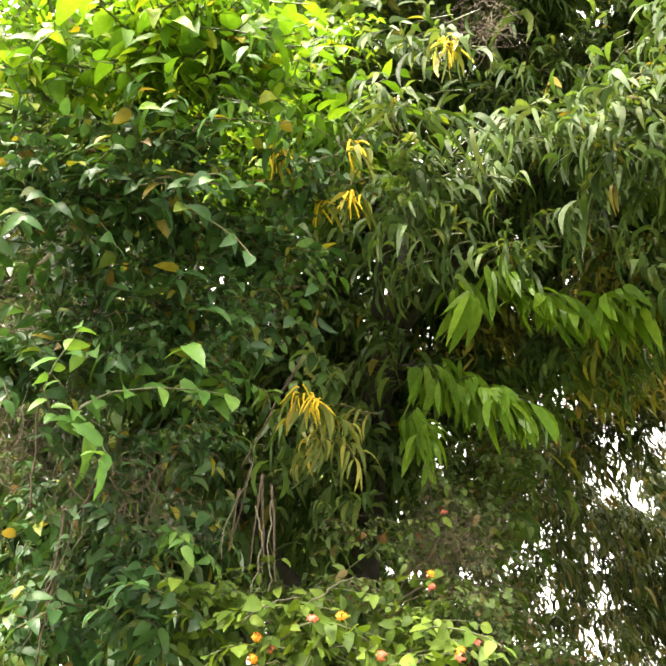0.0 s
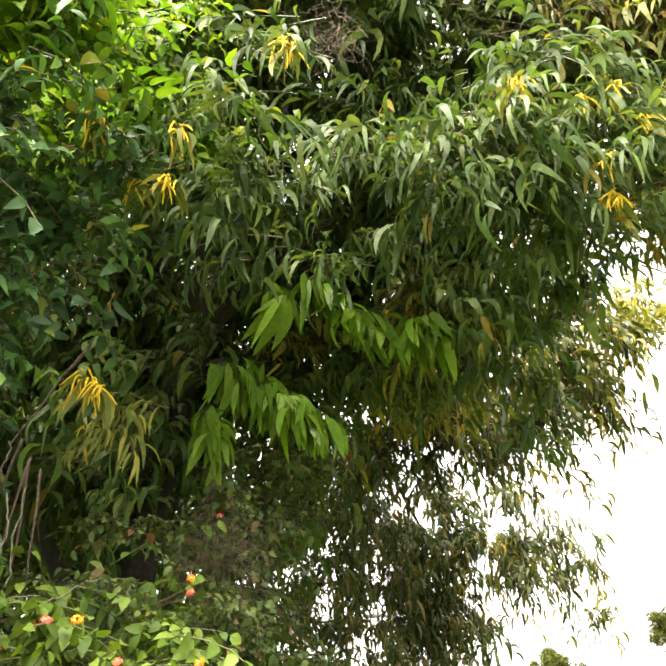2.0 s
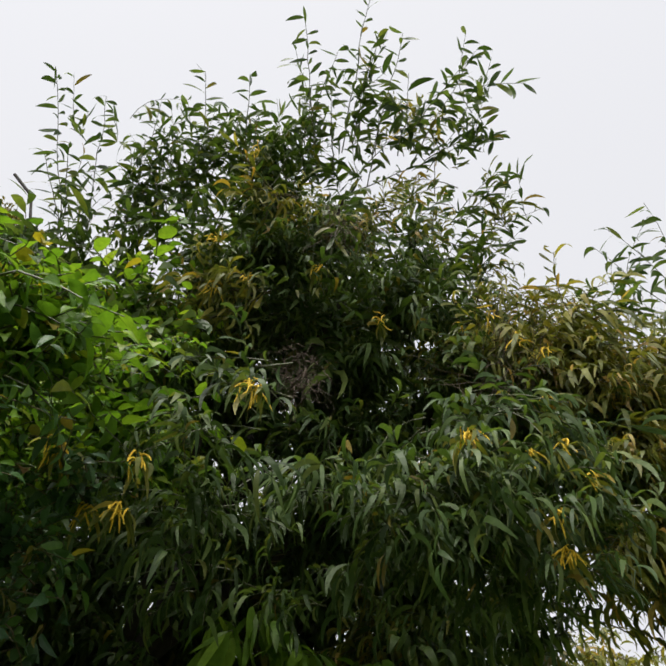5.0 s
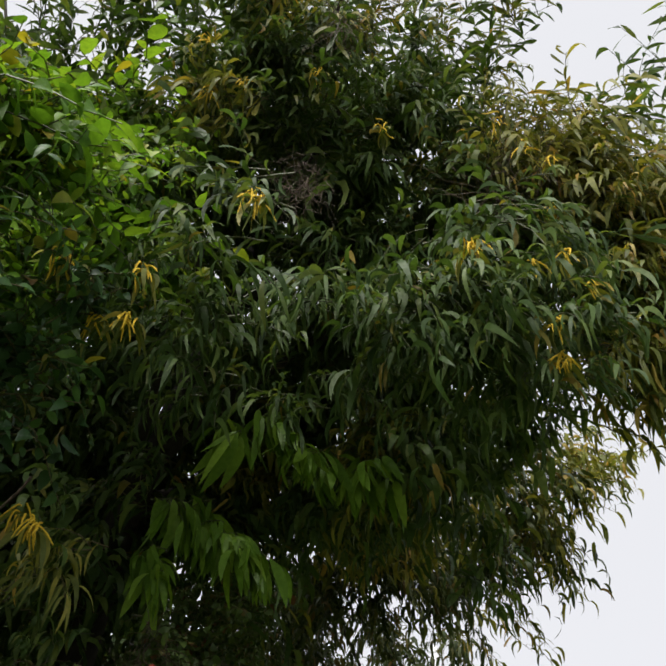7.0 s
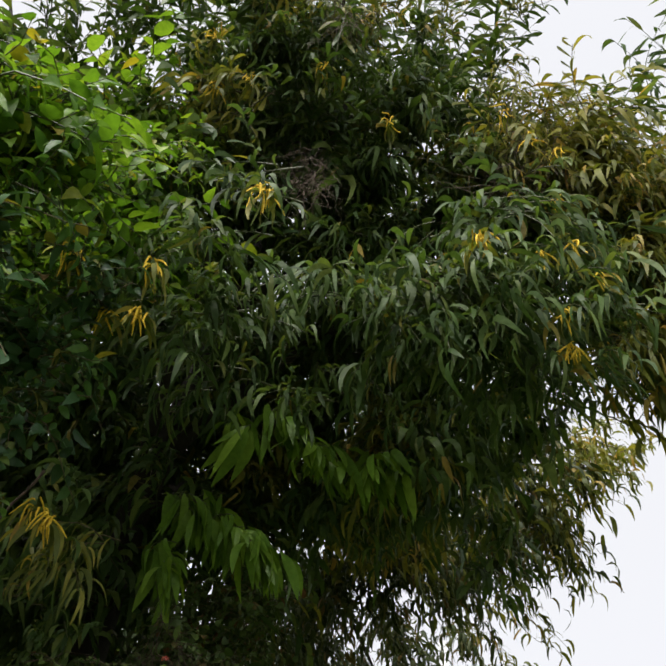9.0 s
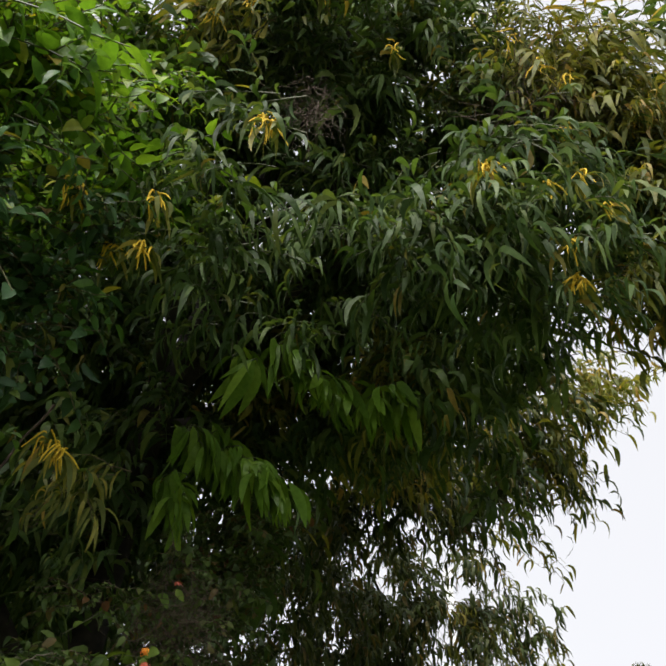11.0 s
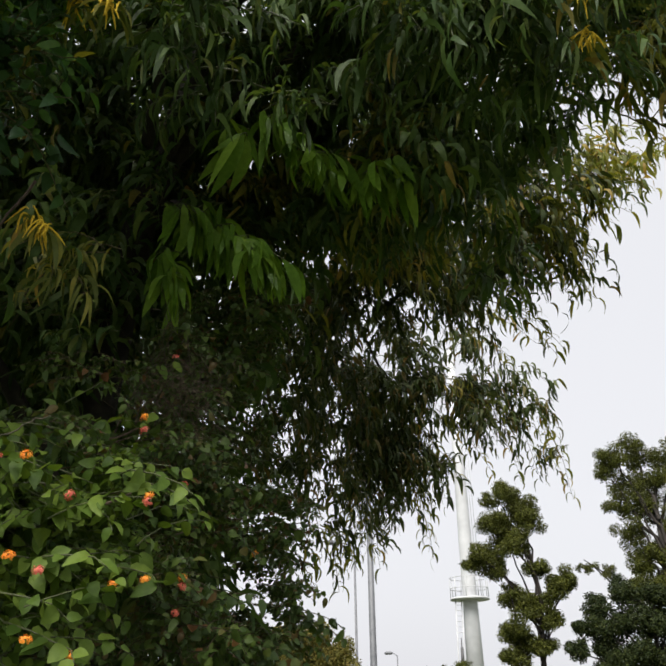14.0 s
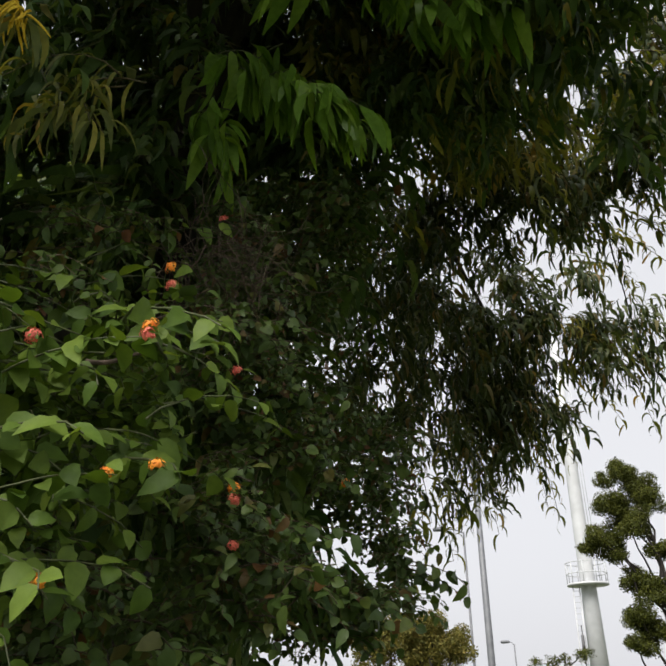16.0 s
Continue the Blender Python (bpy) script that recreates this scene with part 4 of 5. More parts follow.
BACK_MID = [
    (0.05, 2.5, 4.52, 0.16, 1), (0.23, 2.5, 4.46, 0.17, 1), (0.41, 2.4, 4.44, 0.16, 1), (0.6, 2.3, 4.38, 0.16, 1),
    (0.77, 2.2, 4.32, 0.13, 1), (0.95, 2.15, 4.3, 0.13, 1), (-0.28, 2.3, 4.3, 0.1, 0.8), (-0.43, 2.2, 4.36, 0.13, 1),
    (1.11, 2.1, 4.24, 0.13, 1), (1.31, 2.1, 4.27, 0.13, 1), (0.03, 2.6, 4.29, 0.09, 0.8), (0.49, 2.4, 4.14, 0.15, 1),
    (0.71, 2.3, 4.09, 0.15, 1), (-0.7, 2.7, 3.68, 0.11, 0.9), (-0.66, 2.7, 3.44, 0.11, 0.9), (-0.76, 2.7, 3.28, 0.1, 0.9),
    (0.11, 2.9, 3.54, 0.13, 0.9),
]
FAR_FILL_LOWER = [
    (-0.39, 4.6, 3.25, 0.18, 0.9), (-0.18, 4.8, 3.23, 0.19, 0.8), (-0.26, 4.8, 2.98, 0.19, 0.8), (-0.06, 5.2, 3.01, 0.17, 0.8),
    (-0.38, 4.6, 2.95, 0.15, 0.9), (0, 5.3, 2.75, 0.16, 0.7), (-0.18, 4.8, 2.68, 0.14, 0.7), (0.18, 5.3, 3.28, 0.18, 0.7),
    (-0.46, 4.4, 2.69, 0.14, 0.9), (-0.1, 5.5, 2.56, 0.13, 0.6), (0.14, 5.6, 2.55, 0.13, 0.6), (0.41, 5.6, 2.63, 0.13, 0.5),
    (0.62, 5.6, 2.81, 0.14, 0.5), (0.33, 5.6, 2.97, 0.17, 0.7),
]
THICKET_LOW = [
    (-0.26, 3.2, 2.25, 0.09, 0.8), (-0.17, 3.2, 2.12, 0.08, 0.7), (-0.24, 3.1, 2, 0.1, 0.9), (-0.12, 3.2, 1.92, 0.07, 0.6),
    (-0.18, 3.1, 1.82, 0.09, 0.8), (-0.26, 3, 1.73, 0.09, 0.9), (-0.09, 3.2, 1.74, 0.06, 0.6), (-0.44, 3.1, 1.7, 0.06, 0.9),
    (-0.37, 3.1, 1.63, 0.06, 0.8), (-0.45, 3.1, 1.61, 0.06, 0.9),
]
VINE_LARGE = [
    (-0.86, 1.65, 4.73, 0.11, 0.5), (-0.68, 1.65, 4.52, 0.1, 0.5), (-0.84, 1.65, 4.44, 0.1, 0.5), (-1.04, 1.65, 4.44, 0.1, 0.4),
    (-0.75, 1.7, 4.3, 0.1, 0.5), (-0.89, 1.7, 4.21, 0.1, 0.4), (-0.63, 1.6, 4.84, 0.09, 0.4), (-1.09, 1.65, 4.21, 0.1, 0.4),
    (-0.59, 1.75, 4.29, 0.08, 0.4),
]
FAR_FILL_GAP = [
    (0.13, 4.4, 3.93, 0.17, 0.9), (0.37, 4.4, 3.93, 0.17, 0.9), (0.61, 4.4, 3.92, 0.16, 0.8), (0.83, 4.4, 3.98, 0.16, 0.7),
    (0.18, 4.6, 3.79, 0.16, 0.8), (0.43, 4.6, 3.79, 0.16, 0.7), (0.68, 4.6, 3.81, 0.16, 0.6), (0.9, 4.6, 3.87, 0.14, 0.5),
    (0.27, 4.9, 3.68, 0.16, 0.7), (0.53, 4.9, 3.71, 0.14, 0.5), (1.01, 4.5, 4, 0.14, 0.5), (0.04, 4.8, 3.71, 0.16, 0.8),
    (0.75, 4.2, 3.64, 0.13, 0.9), (0.8, 4.3, 3.51, 0.12, 0.9), (0.86, 4.4, 3.37, 0.08, 0.7), (0.54, 4.4, 3.68, 0.15, 0.9),
    (0.35, 4.4, 3.77, 0.15, 0.9), (0.28, 4.6, 3.68, 0.15, 0.8),
]


# ---- ground ----
gv, gf, side = [], [], 61
for j in range(side):
    for i in range(side):
        u, w = (i / (side - 1) * 2 - 1), (j / (side - 1) * 2 - 1)
        x, y = 900 * u * abs(u) ** 1.5, 900 * w * abs(w) ** 1.5
        gv.append((x, y, 0.12 * noise.noise((x * 0.2, y * 0.2, 0)) - 0.05))
        if i and j:
            k = j * side + i
            gf.append((k - side - 1, k - side, k, k - 1))
tagged(mesh_object("ground", gv, gf, M_GROUND), "rough grassy earth under the trees", "ground", kind="structure")

# ---- acacia tree ----
tree = thing("acacia_tree", "tall earleaf acacia with drooping sickle leaves and yellow catkins", "tree", (-1.15, 3.5, 0))
TREE = np.array((-1.15, 3.5, 0.0))


def limb(points, radii, name="limb", material=M_BARK, parent=None, base=TREE, sides=9):
    v, f = tube([np.array(p) - base for p in points], radii, sides)
    return mesh_object(name, v, f, material, parent)


lr = np.random.default_rng(3)
trunk_line = [(-1.15, 3.5, -0.1), (-1.14, 3.5, 0.8), (-1.12, 3.45, 1.7), (-1.05, 3.4, 2.6), (-0.85, 3.1, 3.5), (-0.4, 2.5, 4.2), (-0.2, 2.3, 4.9)]
limb(trunk_line, [0.13, 0.1, 0.09, 0.085, 0.075, 0.06, 0.04], "trunk", parent=tree)
for a, b, r in [((-0.85, 3.1, 3.5), (0.9, 4.6, 4.5), 0.05), ((-0.8, 3.0, 3.6), (0.6, 2.1, 4.0), 0.04), ((-0.85, 3.1, 3.5), (-0.4, 1.8, 3.8), 0.035),
                ((-0.4, 2.5, 4.2), (0.9, 2.0, 4.5), 0.035), ((-0.5, 2.6, 4.0), (0.1, 1.7, 4.7), 0.035), ((-0.85, 3.1, 3.5), (-0.1, 4.8, 4.3), 0.04),
                ((0.5, 4.2, 4.4), (1.5, 5.0, 4.2), 0.02), ((0.9, 4.6, 4.5), (1.4, 6.0, 3.6), 0.01), ((-0.1, 4.8, 4.3), (0.5, 6.0, 3.7), 0.025), ((-0.2, 2.3, 4.9), (0.1, 1.5, 5.4), 0.025), ((-1.1, 3.4, 2.2), (-1.7, 2.6, 3.2), 0.05)]:
    pts = bend(a, b, lr, 0.08)
    limb(pts, list(np.linspace(r, r * 0.3, len(pts))), parent=tree)


SOWN = 0


def crown(name, lists, kind, leaf, twig, base, parent, depth=4.0, label="", scale=1.0, tilt=0.25, bunch=8):
    global RNG, SOWN
    SOWN += 1
    RNG = np.random.default_rng(100 + SOWN)
    lh, th = Heap(), Heap()
    foliage([(x - base[0], y - base[1], z - base[2], r, k) for some in lists for x, y, z, r, k in some], kind, lh, th, depth, scale, tilt, bunch)
    lh.build(name, leaf, parent, label, "stuff")
    th.build("twig_mass", twig, parent, "", "stuff")


crown("foliage", [BOUGHS_LOW, BOUGHS_FRONT, BOUGHS_TOP], "hanging", M_ACACIA, M_GREEN_TWIG, TREE, tree, 3.9, bunch=11)
crown("foliage", [BOUGHS_HANGING, DARK_COLUMN], "weeping", M_ACACIA, M_GREEN_TWIG, TREE, tree, 5.5)
crown("foliage", [OLIVE_HIGH, BOUGHS_RIGHT], "hanging", M_OLIVE, M_TWIG, TREE, tree, 5.5, "olive leaves, yellowing up close, lit-through colour farther off")
# far sprays: sky light passing through the leaves is put into the olive colour
crown("foliage", [OLIVE_FAR, OLIVE_MID], "weeping", M_OLIVE, M_TWIG, TREE, tree, 5.0, "olive leaves, yellowing up close, lit-through colour farther off", 1.0, bunch=4)
crown("foliage", [BOUGHS_FAR, BOUGHS_FAR_LOW, BOUGHS_FAR_MID, FAR_FILL, FAR_FILL_UPPER, FAR_FILL_LOWER, FAR_FILL_GAP], "weeping", M_FAR_BOUGH, M_TWIG, TREE, tree, 4.6, scale=1.0, bunch=9)
crown("foliage", [BACK_LEFT, BACK_UP, BACK_UP_DEEP, BACK_RIGHT, BACK_TOP, BACK_SHRUB, BACK_MID], "inner", M_ACACIA, M_TWIG, TREE, tree, 8.0, scale=1.15)
crown("foliage", [BACK_FAR, BACK_FAR_LOW, BACK_LOWEST], "inner", M_ACACIA, M_TWIG, TREE, tree, 5.5, scale=1.15)
# unseen crown bulk, added to shade the drooping sprays and the inside
high = [(x + 0.1 * RNG.normal(), y, z + 0.1 * RNG.normal(), 0.42, 1.0) for x in (-1.0, -0.5, 0.0, 0.4) for y in (2.9, 3.6, 4.3) for z in (4.5, 5.1, 5.6)]
crown("foliage", [high], "inner", M_ACACIA, M_TWIG, TREE, tree, 2.0, scale=1.25)
crown("foliage", [SHOOTS], "upright", M_ACACIA, M_GREEN_TWIG, TREE, tree, 1.5)
crown("foliage", [GREEN_TOP], "upright", M_SHOOT, M_GREEN_TWIG, TREE, tree, 3.0, "fresh green leaves of the upper crown")
crown("foliage", [CROWN_RIGHT], "hanging", M_OLIVE, M_TWIG, TREE, tree, 3.2, "drooping greyish leaves of the crown's edge")
crown("young_foliage", [NEW_LEAVES], "broad", M_NEW, M_GREEN_TWIG, TREE, tree, 3.3, "bright green broad young leaves", bunch=2)
crown("young_foliage", [YOUNG_SHADED], "broad", M_NEW, M_GREEN_TWIG, TREE, tree, 3.3, "broad green young leaves", bunch=2)


def leafy_line(a, b, leaf_heap, twig_heap, rng, step=0.028, rise=0.0, hang=0.0, sag=0.06, grow=1.0, kind="upright"):
    """A single long shoot from a to b with leaves turn about along it."""
    line = bend(a, b, rng, sag, 10, 0.12)
    twig_heap.add(*twig_quads(line, 0.004))
    size = np.linalg.norm(np.array(b) - np.array(a))
    count = max(3, int(size / step))
    for i in range(int(count * 0.15), count + 1):
        u = i / count * (len(line) - 1)
        k = min(int(u), len(line) - 2)
        p = line[k] + (line[k + 1] - line[k]) * (u - k)
        d = (line[k + 1] - line[k]) / np.linalg.norm(line[k + 1] - line[k])
        side = np.cross(d, (0, 1, 0.2))
        side = side / np.linalg.norm(side) * (1 if i % 2 else -1)
        way = side * rng.uniform(0.4, 1) + d * rng.uniform(0.1, 0.7) + rng.normal(0, 0.3, 3) + np.array((0, 0, rise - hang))
        v, f = BLADES[kind][int(rng.integers(0, 8))]
        leaf_heap.add(v * grow * rng.uniform(0.65, 1.05) @ yawed(way, rng).T + p, f)


sr = np.random.default_rng(5)
lh, th = Heap(), Heap()
for x, y, z, x2, y2, z2 in SHOOT_LINES:
    leafy_line(np.array((x, y, z)) - TREE, np.array((x2, y2, z2)) - TREE, lh, th, sr)
    for _ in range(2):
        q = np.array((x, y, z)) + sr.normal(0, 0.09, 3)
        leafy_line(q - TREE, q + (np.array((x2, y2, z2)) - (x, y, z)) * sr.uniform(0.4, 0.75) + sr.normal(0, 0.08, 3) - TREE, lh, th, sr)
lh.build("shoot", M_ACACIA, tree, "upright leafy shoots against the sky", "stuff")
th.build("shoot_stem", M_GREEN_TWIG, tree, kind="stuff")
lh, th = Heap(), Heap()
for x, y, z, x2, y2, z2 in HANGING_LINES:
    for n in range(4):
        j = sr.normal(0, 0.12, 3) * (n > 0)
        a, b = np.array((x, y, z)) + j - TREE, np.array((x2, y2, z2)) + j - TREE
        b = a + (b - a) * sr.uniform(0.6, 1.0) - (0, 0, sr.uniform(0.0, 0.16))
        leafy_line(a, b, lh, th, sr, 0.03, hang=0.9, sag=0.12, grow=1.1, kind="weeping")
lh.build("hanging_spray", M_OLIVE, tree, "drooping outer sprays", "stuff")
th.build("hanging_twig", M_TWIG, tree, kind="stuff")


CATKIN_MESHES = []
for n in range(6):
    size = 0.05 + 0.006 * n
    line = [np.array((0.008 * math.sin(4 * u + n), (0.15 + 0.08 * n) * size * u, size * (0.35 * u - 1.15 * u * u))) for u in np.linspace(0, 1, 9)]
    v, f = tube(line, [0.001] + [0.0021 + 0.0009 * (i % 2) for i in range(7)] + [0.0009], 6)
    me = bpy.data.meshes.new("catkin")
    me.from_pydata([tuple(q) for q in v], [], f)
    me.materials.append(M_YELLOW)
    CATKIN_MESHES.append(me)


def blossom(place, parent, base, rng, spikes):
    """A rosette of drooping leaves with yellow flower spikes hanging out of it."""
    heap = Heap()
    for n in range(8):
        yaw = n * 0.785 + rng.normal(0, 0.3)
        way = np.array((math.cos(yaw), math.sin(yaw), rng.uniform(-0.9, 0.3)))
        v, f = BLADES["hanging"][int(rng.integers(0, 8))]
        heap.add(v * rng.uniform(0.75, 1.05) @ yawed(way, rng).T, f)
    ob = heap.build("blossom", M_OLIVE, parent, "leaf rosette with yellow catkins")
    ob.location = place - base
    for n in range(spikes):
        c = new("catkin", CATKIN_MESHES[int(rng.integers(0, 6))])
        c.parent = ob
        c.matrix_local = Matrix.Translation(rng.normal(0, 0.008, 3) + (0, -0.022, 0)) @ Euler((rng.normal(0, 0.28), rng.normal(0, 0.28), rng.uniform(0, 6.28))).to_matrix().to_4x4()
        tagged(c, "yellow flower spike")


for n, (x, y, z) in enumerate(CATKINS):
    blossom(np.array((x, y - 0.06, z - 0.03)), tree, TREE, sr, 14 if n < 6 else 6)


def tangle(place, radius, parent, base, rng, name="twig_tangle"):
    heap = Heap()
    for _ in range(70):
        a = rng.normal(0, 1, 3)
        a *= radius * rng.uniform(0.3, 1) / np.linalg.norm(a)
        b = a + rng.normal(0, radius * 0.6, 3)
        heap.add(*[q if n else q + np.array(place) - base for n, q in enumerate(twig_quads(bend(a, b, rng, rng.uniform(-0.3, 0.3), 6, 0.4), rng.uniform(0.0006, 0.0017)))])
    return heap.build(name, M_DRY, parent, "tangle of dry twigs", "stuff")


for x, y, z, r in TANGLES:
    tangle((x, y, z), r, tree, TREE, sr)
for x, y, z, x2, y2, z2 in STEMS:
    pts = bend((x, y, z), (x2, y2, z2), sr, -0.04, 10, 0.1)
    limb(pts, list(np.linspace(0.0042, 0.002, len(pts))), "creeper_stem", M_DRY, tree, TREE, 6)

# ---- climbing vine ----
for x, y, z, x2, y2, z2 in PALE_STEMS:
    pts = bend((x, y, z), (x2, y2, z2), sr, sr.uniform(-0.2, 0.2), 12, 0.4)
    limb(pts, list(np.linspace(0.0019, 0.0012, len(pts))), "creeper_stem", M_STEM, tree, TREE, 6)
vine = thing("climbing_vine", "leafy climber draped over the tree, bright green on top", "vine", (-1.3, 2.2, 0))
VINE = np.array((-1.3, 2.2, 0.0))
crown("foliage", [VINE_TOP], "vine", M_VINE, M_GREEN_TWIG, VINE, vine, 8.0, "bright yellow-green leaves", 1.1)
crown("foliage", [VINE_MID, VINE_LOW], "vine", M_VINE_DARK, M_TWIG, VINE, vine, 5.5, "bluish green leaves, darkened for the shade lower down", 0.88)
crown("foliage", [BACK_VINE], "inner", M_VINE_DARK, M_TWIG, VINE, vine, 6.0, "leaves inside the climber, shade put into their colour", 0.8)
crown("foliage", [VINE_LARGE], "vine", M_VINE, M_GREEN_TWIG, VINE, vine, 3.2, "large bright green leaves", 1.75)
crown("sprig", [VINE_SPRIGS], "vine", M_SPRIG, M_GREEN_TWIG, VINE, vine, 6.0, "fresh mint-green leaf sprigs", 1.15)

# ---- lantana ----
lantana = thing("lantana_shrub", "sprawling lantana with toothed leaves and orange flower heads", "shrub", (-0.6, 2.0, 0))
LANT = np.array((-0.6, 2.0, 0.0))
crown("foliage", [LANTANA_NEAR], "lantana", M_LANTANA, M_GREEN_TWIG, LANT, lantana, 6.8, scale=0.88)
crown("foliage", [LANTANA_BACK], "lantana", M_THICKET, M_DRY, LANT, lantana, 7.0, "smaller olive and browning leaves", 0.72)
crown("foliage", [THICKET_RIGHT, THICKET_EDGE, THICKET_LOW], "lantana", M_THICKET, M_TWIG, LANT, lantana, 6.0, "olive green leaves", 0.75)
skirt = [(x + sr.normal(0, 0.08), y + sr.normal(0, 0.08), z, 0.28, 0.8) for x in np.arange(-2.4, -0.6, 0.4) for y in (2.3, 2.8, 3.3) for z in (0.2, 0.5, 0.8)]
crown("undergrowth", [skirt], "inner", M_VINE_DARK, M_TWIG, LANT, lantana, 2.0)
for n in range(26):
    x, y = sr.uniform(-2.0, -0.75), sr.uniform(2.1, 3.0)
    pts = bend((x, y, -0.15), (x + sr.normal(0, 0.25), y - sr.uniform(0, 0.3), sr.uniform(1.2, 1.55)), sr, 0.0, 8, 0.15)
    limb(pts, list(np.linspace(0.011, 0.004, len(pts))), "stem", M_TWIG, lantana, LANT, 6)


lh, th = Heap(), Heap()
for x, y, z, x2, y2, z2 in LANTANA_LINES:
    line = bend(np.array((x, y, z)) - LANT, np.array((x2, y2, z2)) - LANT, sr, 0.08, 10, 0.08)
    th.add(*twig_quads(line, 0.0019))
    for k in range(1, 11):
        for side in (-1, 1):
            if sr.uniform() < 0.3:
                continue
            d = line[k] - line[k - 1]
            d /= np.linalg.norm(d)
            way = np.cross(d, (0, 0, 1)) * side * sr.uniform(0.5, 1) + d * sr.uniform(0.1, 0.5) + (0, 0, sr.uniform(-0.7, 0.3))
            v, f = BLADES["lantana"][int(sr.integers(0, 8))]
            lh.add(v * sr.uniform(0.5, 1.15) @ facing(way + sr.normal(0, 0.25, 3), np.array((0, -0.5, 1)) + sr.normal(0, 0.6, 3)).T + line[k] + sr.normal(0, 0.008, 3), f)
lh.build("shoot", M_LANTANA, lantana, "long leafy stems ending in flower heads", "stuff")
th.build("shoot_stem", M_GREEN_TWIG, lantana, kind="stuff")


def flower_head(place, material, parent, base, rng):
    """A domed head of small five-cornered florets."""
    heap = Heap()
    for i in range(22):
        if rng.uniform() < 0.22:
            continue
        u = (i + 0.5) / 22
        w = i * 2.39996
        q = np.array((math.cos(w) * math.sqrt(1 - (1 - u) ** 2), math.sin(w) * math.sqrt(1 - (1 - u) ** 2), 0.8 * (1 - u)))
        d = q / np.linalg.norm(q)
        turn = facing(np.cross(d, rng.normal(0, 1, 3)), d)
        for k in range(5):
            a = 2 * math.pi * k / 5
            petal, pf = blade(0.0042, 0.0036, 0, 0.2, 0.3, 2)
            c, s = math.cos(a), math.sin(a)
            spin = np.array(((c, -s, 0), (s, c, 0), (0, 0, 1)))
            heap.add((petal @ spin.T) @ turn.T + q * 0.0098 * rng.uniform(0.75, 1.3), pf)
    tilt = np.array(Euler((-0.9 + rng.normal(0, 0.3), rng.normal(0, 0.4), 0)).to_matrix().inverted())
    heap.v = [v @ tilt.T + place - base for v in heap.v]
    return heap.build("flower_head", material, parent)


for x, y, z, pink in FLOWERS:
    flower_head(np.array((x, y, z)), M_RED if pink else M_ORANGE, lantana, LANT, sr)

# ---- distance ----


def far_tree(name, label, base, blobs, leaf, rng, size=0.09, full=1.1, trunk=0.16, group="trees of the park"):
    """A tree of many flattened puffs of small leaves on crooked limbs."""
    base = np.array((*base, -0.25))
    t = thing(name, label, "tree", base, group)
    heap, lines = Heap(), Heap()
    leaf_v, leaf_f = np.array(((0, 0, 0), (0.24, 0.5, 0.05), (0, 1, -0.1), (-0.24, 0.5, 0.05))), np.array(((0, 1, 2, 3),))
    top = max(b[2] for b in blobs)
    spine = bend((0, 0, -0.2), (0.15 * rng.normal(), 0, top * 0.85), rng, 0.0, 9, 0.2)
    v, f = tube(spine, np.linspace(trunk, 0.04, 10), 8)
    mesh_object("trunk", v, f, M_BARK, t)
    for x, y, z, r in blobs:
        c = np.array((x, y, z)) - base
        for k in range(10):
            q = rng.normal(0, 1, 3)
            q *= rng.uniform(0.4, 0.95) * r / np.linalg.norm(q) * (k > 0)
            c2, r2 = c + q * (1, 1, 0.85), r * rng.uniform(0.3, 0.6)
            n = int(full * 11 * r2 * r2 / (size * size * 0.3))
            p = rng.normal(0, 1, (n, 3))
            p *= (rng.uniform(0.1, 1.1, (n, 1)) ** 0.5) / np.linalg.norm(p, axis=1, keepdims=True)
            up = p + rng.normal(0, 0.8, (n, 3)) + (0, 0, 0.5)
            side = np.cross(up, rng.normal(0, 1, (n, 3)))
            side /= np.linalg.norm(side, axis=1, keepdims=True)
            d = np.cross(up, side)
            d /= np.linalg.norm(d, axis=1, keepdims=True)
            s = size * rng.uniform(0.6, 1.3, (n, 1, 1))
            turn = np.stack([side, d, np.cross(side, d)], 1)
            pos = c2 + p * r2 * (1, 1, 0.85)
            verts = (leaf_v[None] * s) @ turn + pos[:, None]
            heap.add(verts.reshape(-1, 3), (leaf_f[None] + len(leaf_v) * np.arange(n)[:, None, None]).reshape(-1, 4))
        k = int(np.clip((c[2] - 0.8 * r - 0.35 * abs(c[0])) / max(top, 1) * 9, 1, 8))
        v, f = tube(bend(spine[k], c, rng, 0.04, 6, 0.25), np.linspace(trunk * 0.3, 0.02, 7), 6)
        lines.add(np.array(v), np.array([q for q in f if len(q) == 4]))
    lines.build("branchwork", M_BARK, t, kind="stuff")
    heap.build("crown", leaf, t, kind="stuff")
    return t


fr = np.random.default_rng(11)
far_tree("park_tree", "slim clumpy park tree against the sky", (7.3, 32.6), SLIM_TREE, M_FAR, fr)
far_tree("park_tree", "broad dark park tree with a rounded top", (14.0, 34.5), BROAD_TREE, M_FAR, fr, full=0.75, trunk=0.28)
far_tree("park_tree", "low dense park tree, its shade put into the leaf colour", (10.4, 28.3), LOW_TREE, M_FAR_SHADED, fr, full=1.15)
far_tree("park_tree", "rounded yellowish tree behind the thicket", (-0.9, 25.9), YELLOW_TREE, M_FAR_YELLOW, fr, 0.09)
far_tree("far_bush", "sparse bush far across the park", (5.2, 46.4), FAR_BUSH, M_FAR, fr, 0.12, 0.4)
far_tree("pale_tree", "pale feathery tree behind the climber", (-2.6, 4.3), PALE_TREE, M_FAR_YELLOW, fr, 0.06, 0.3, 0.05)

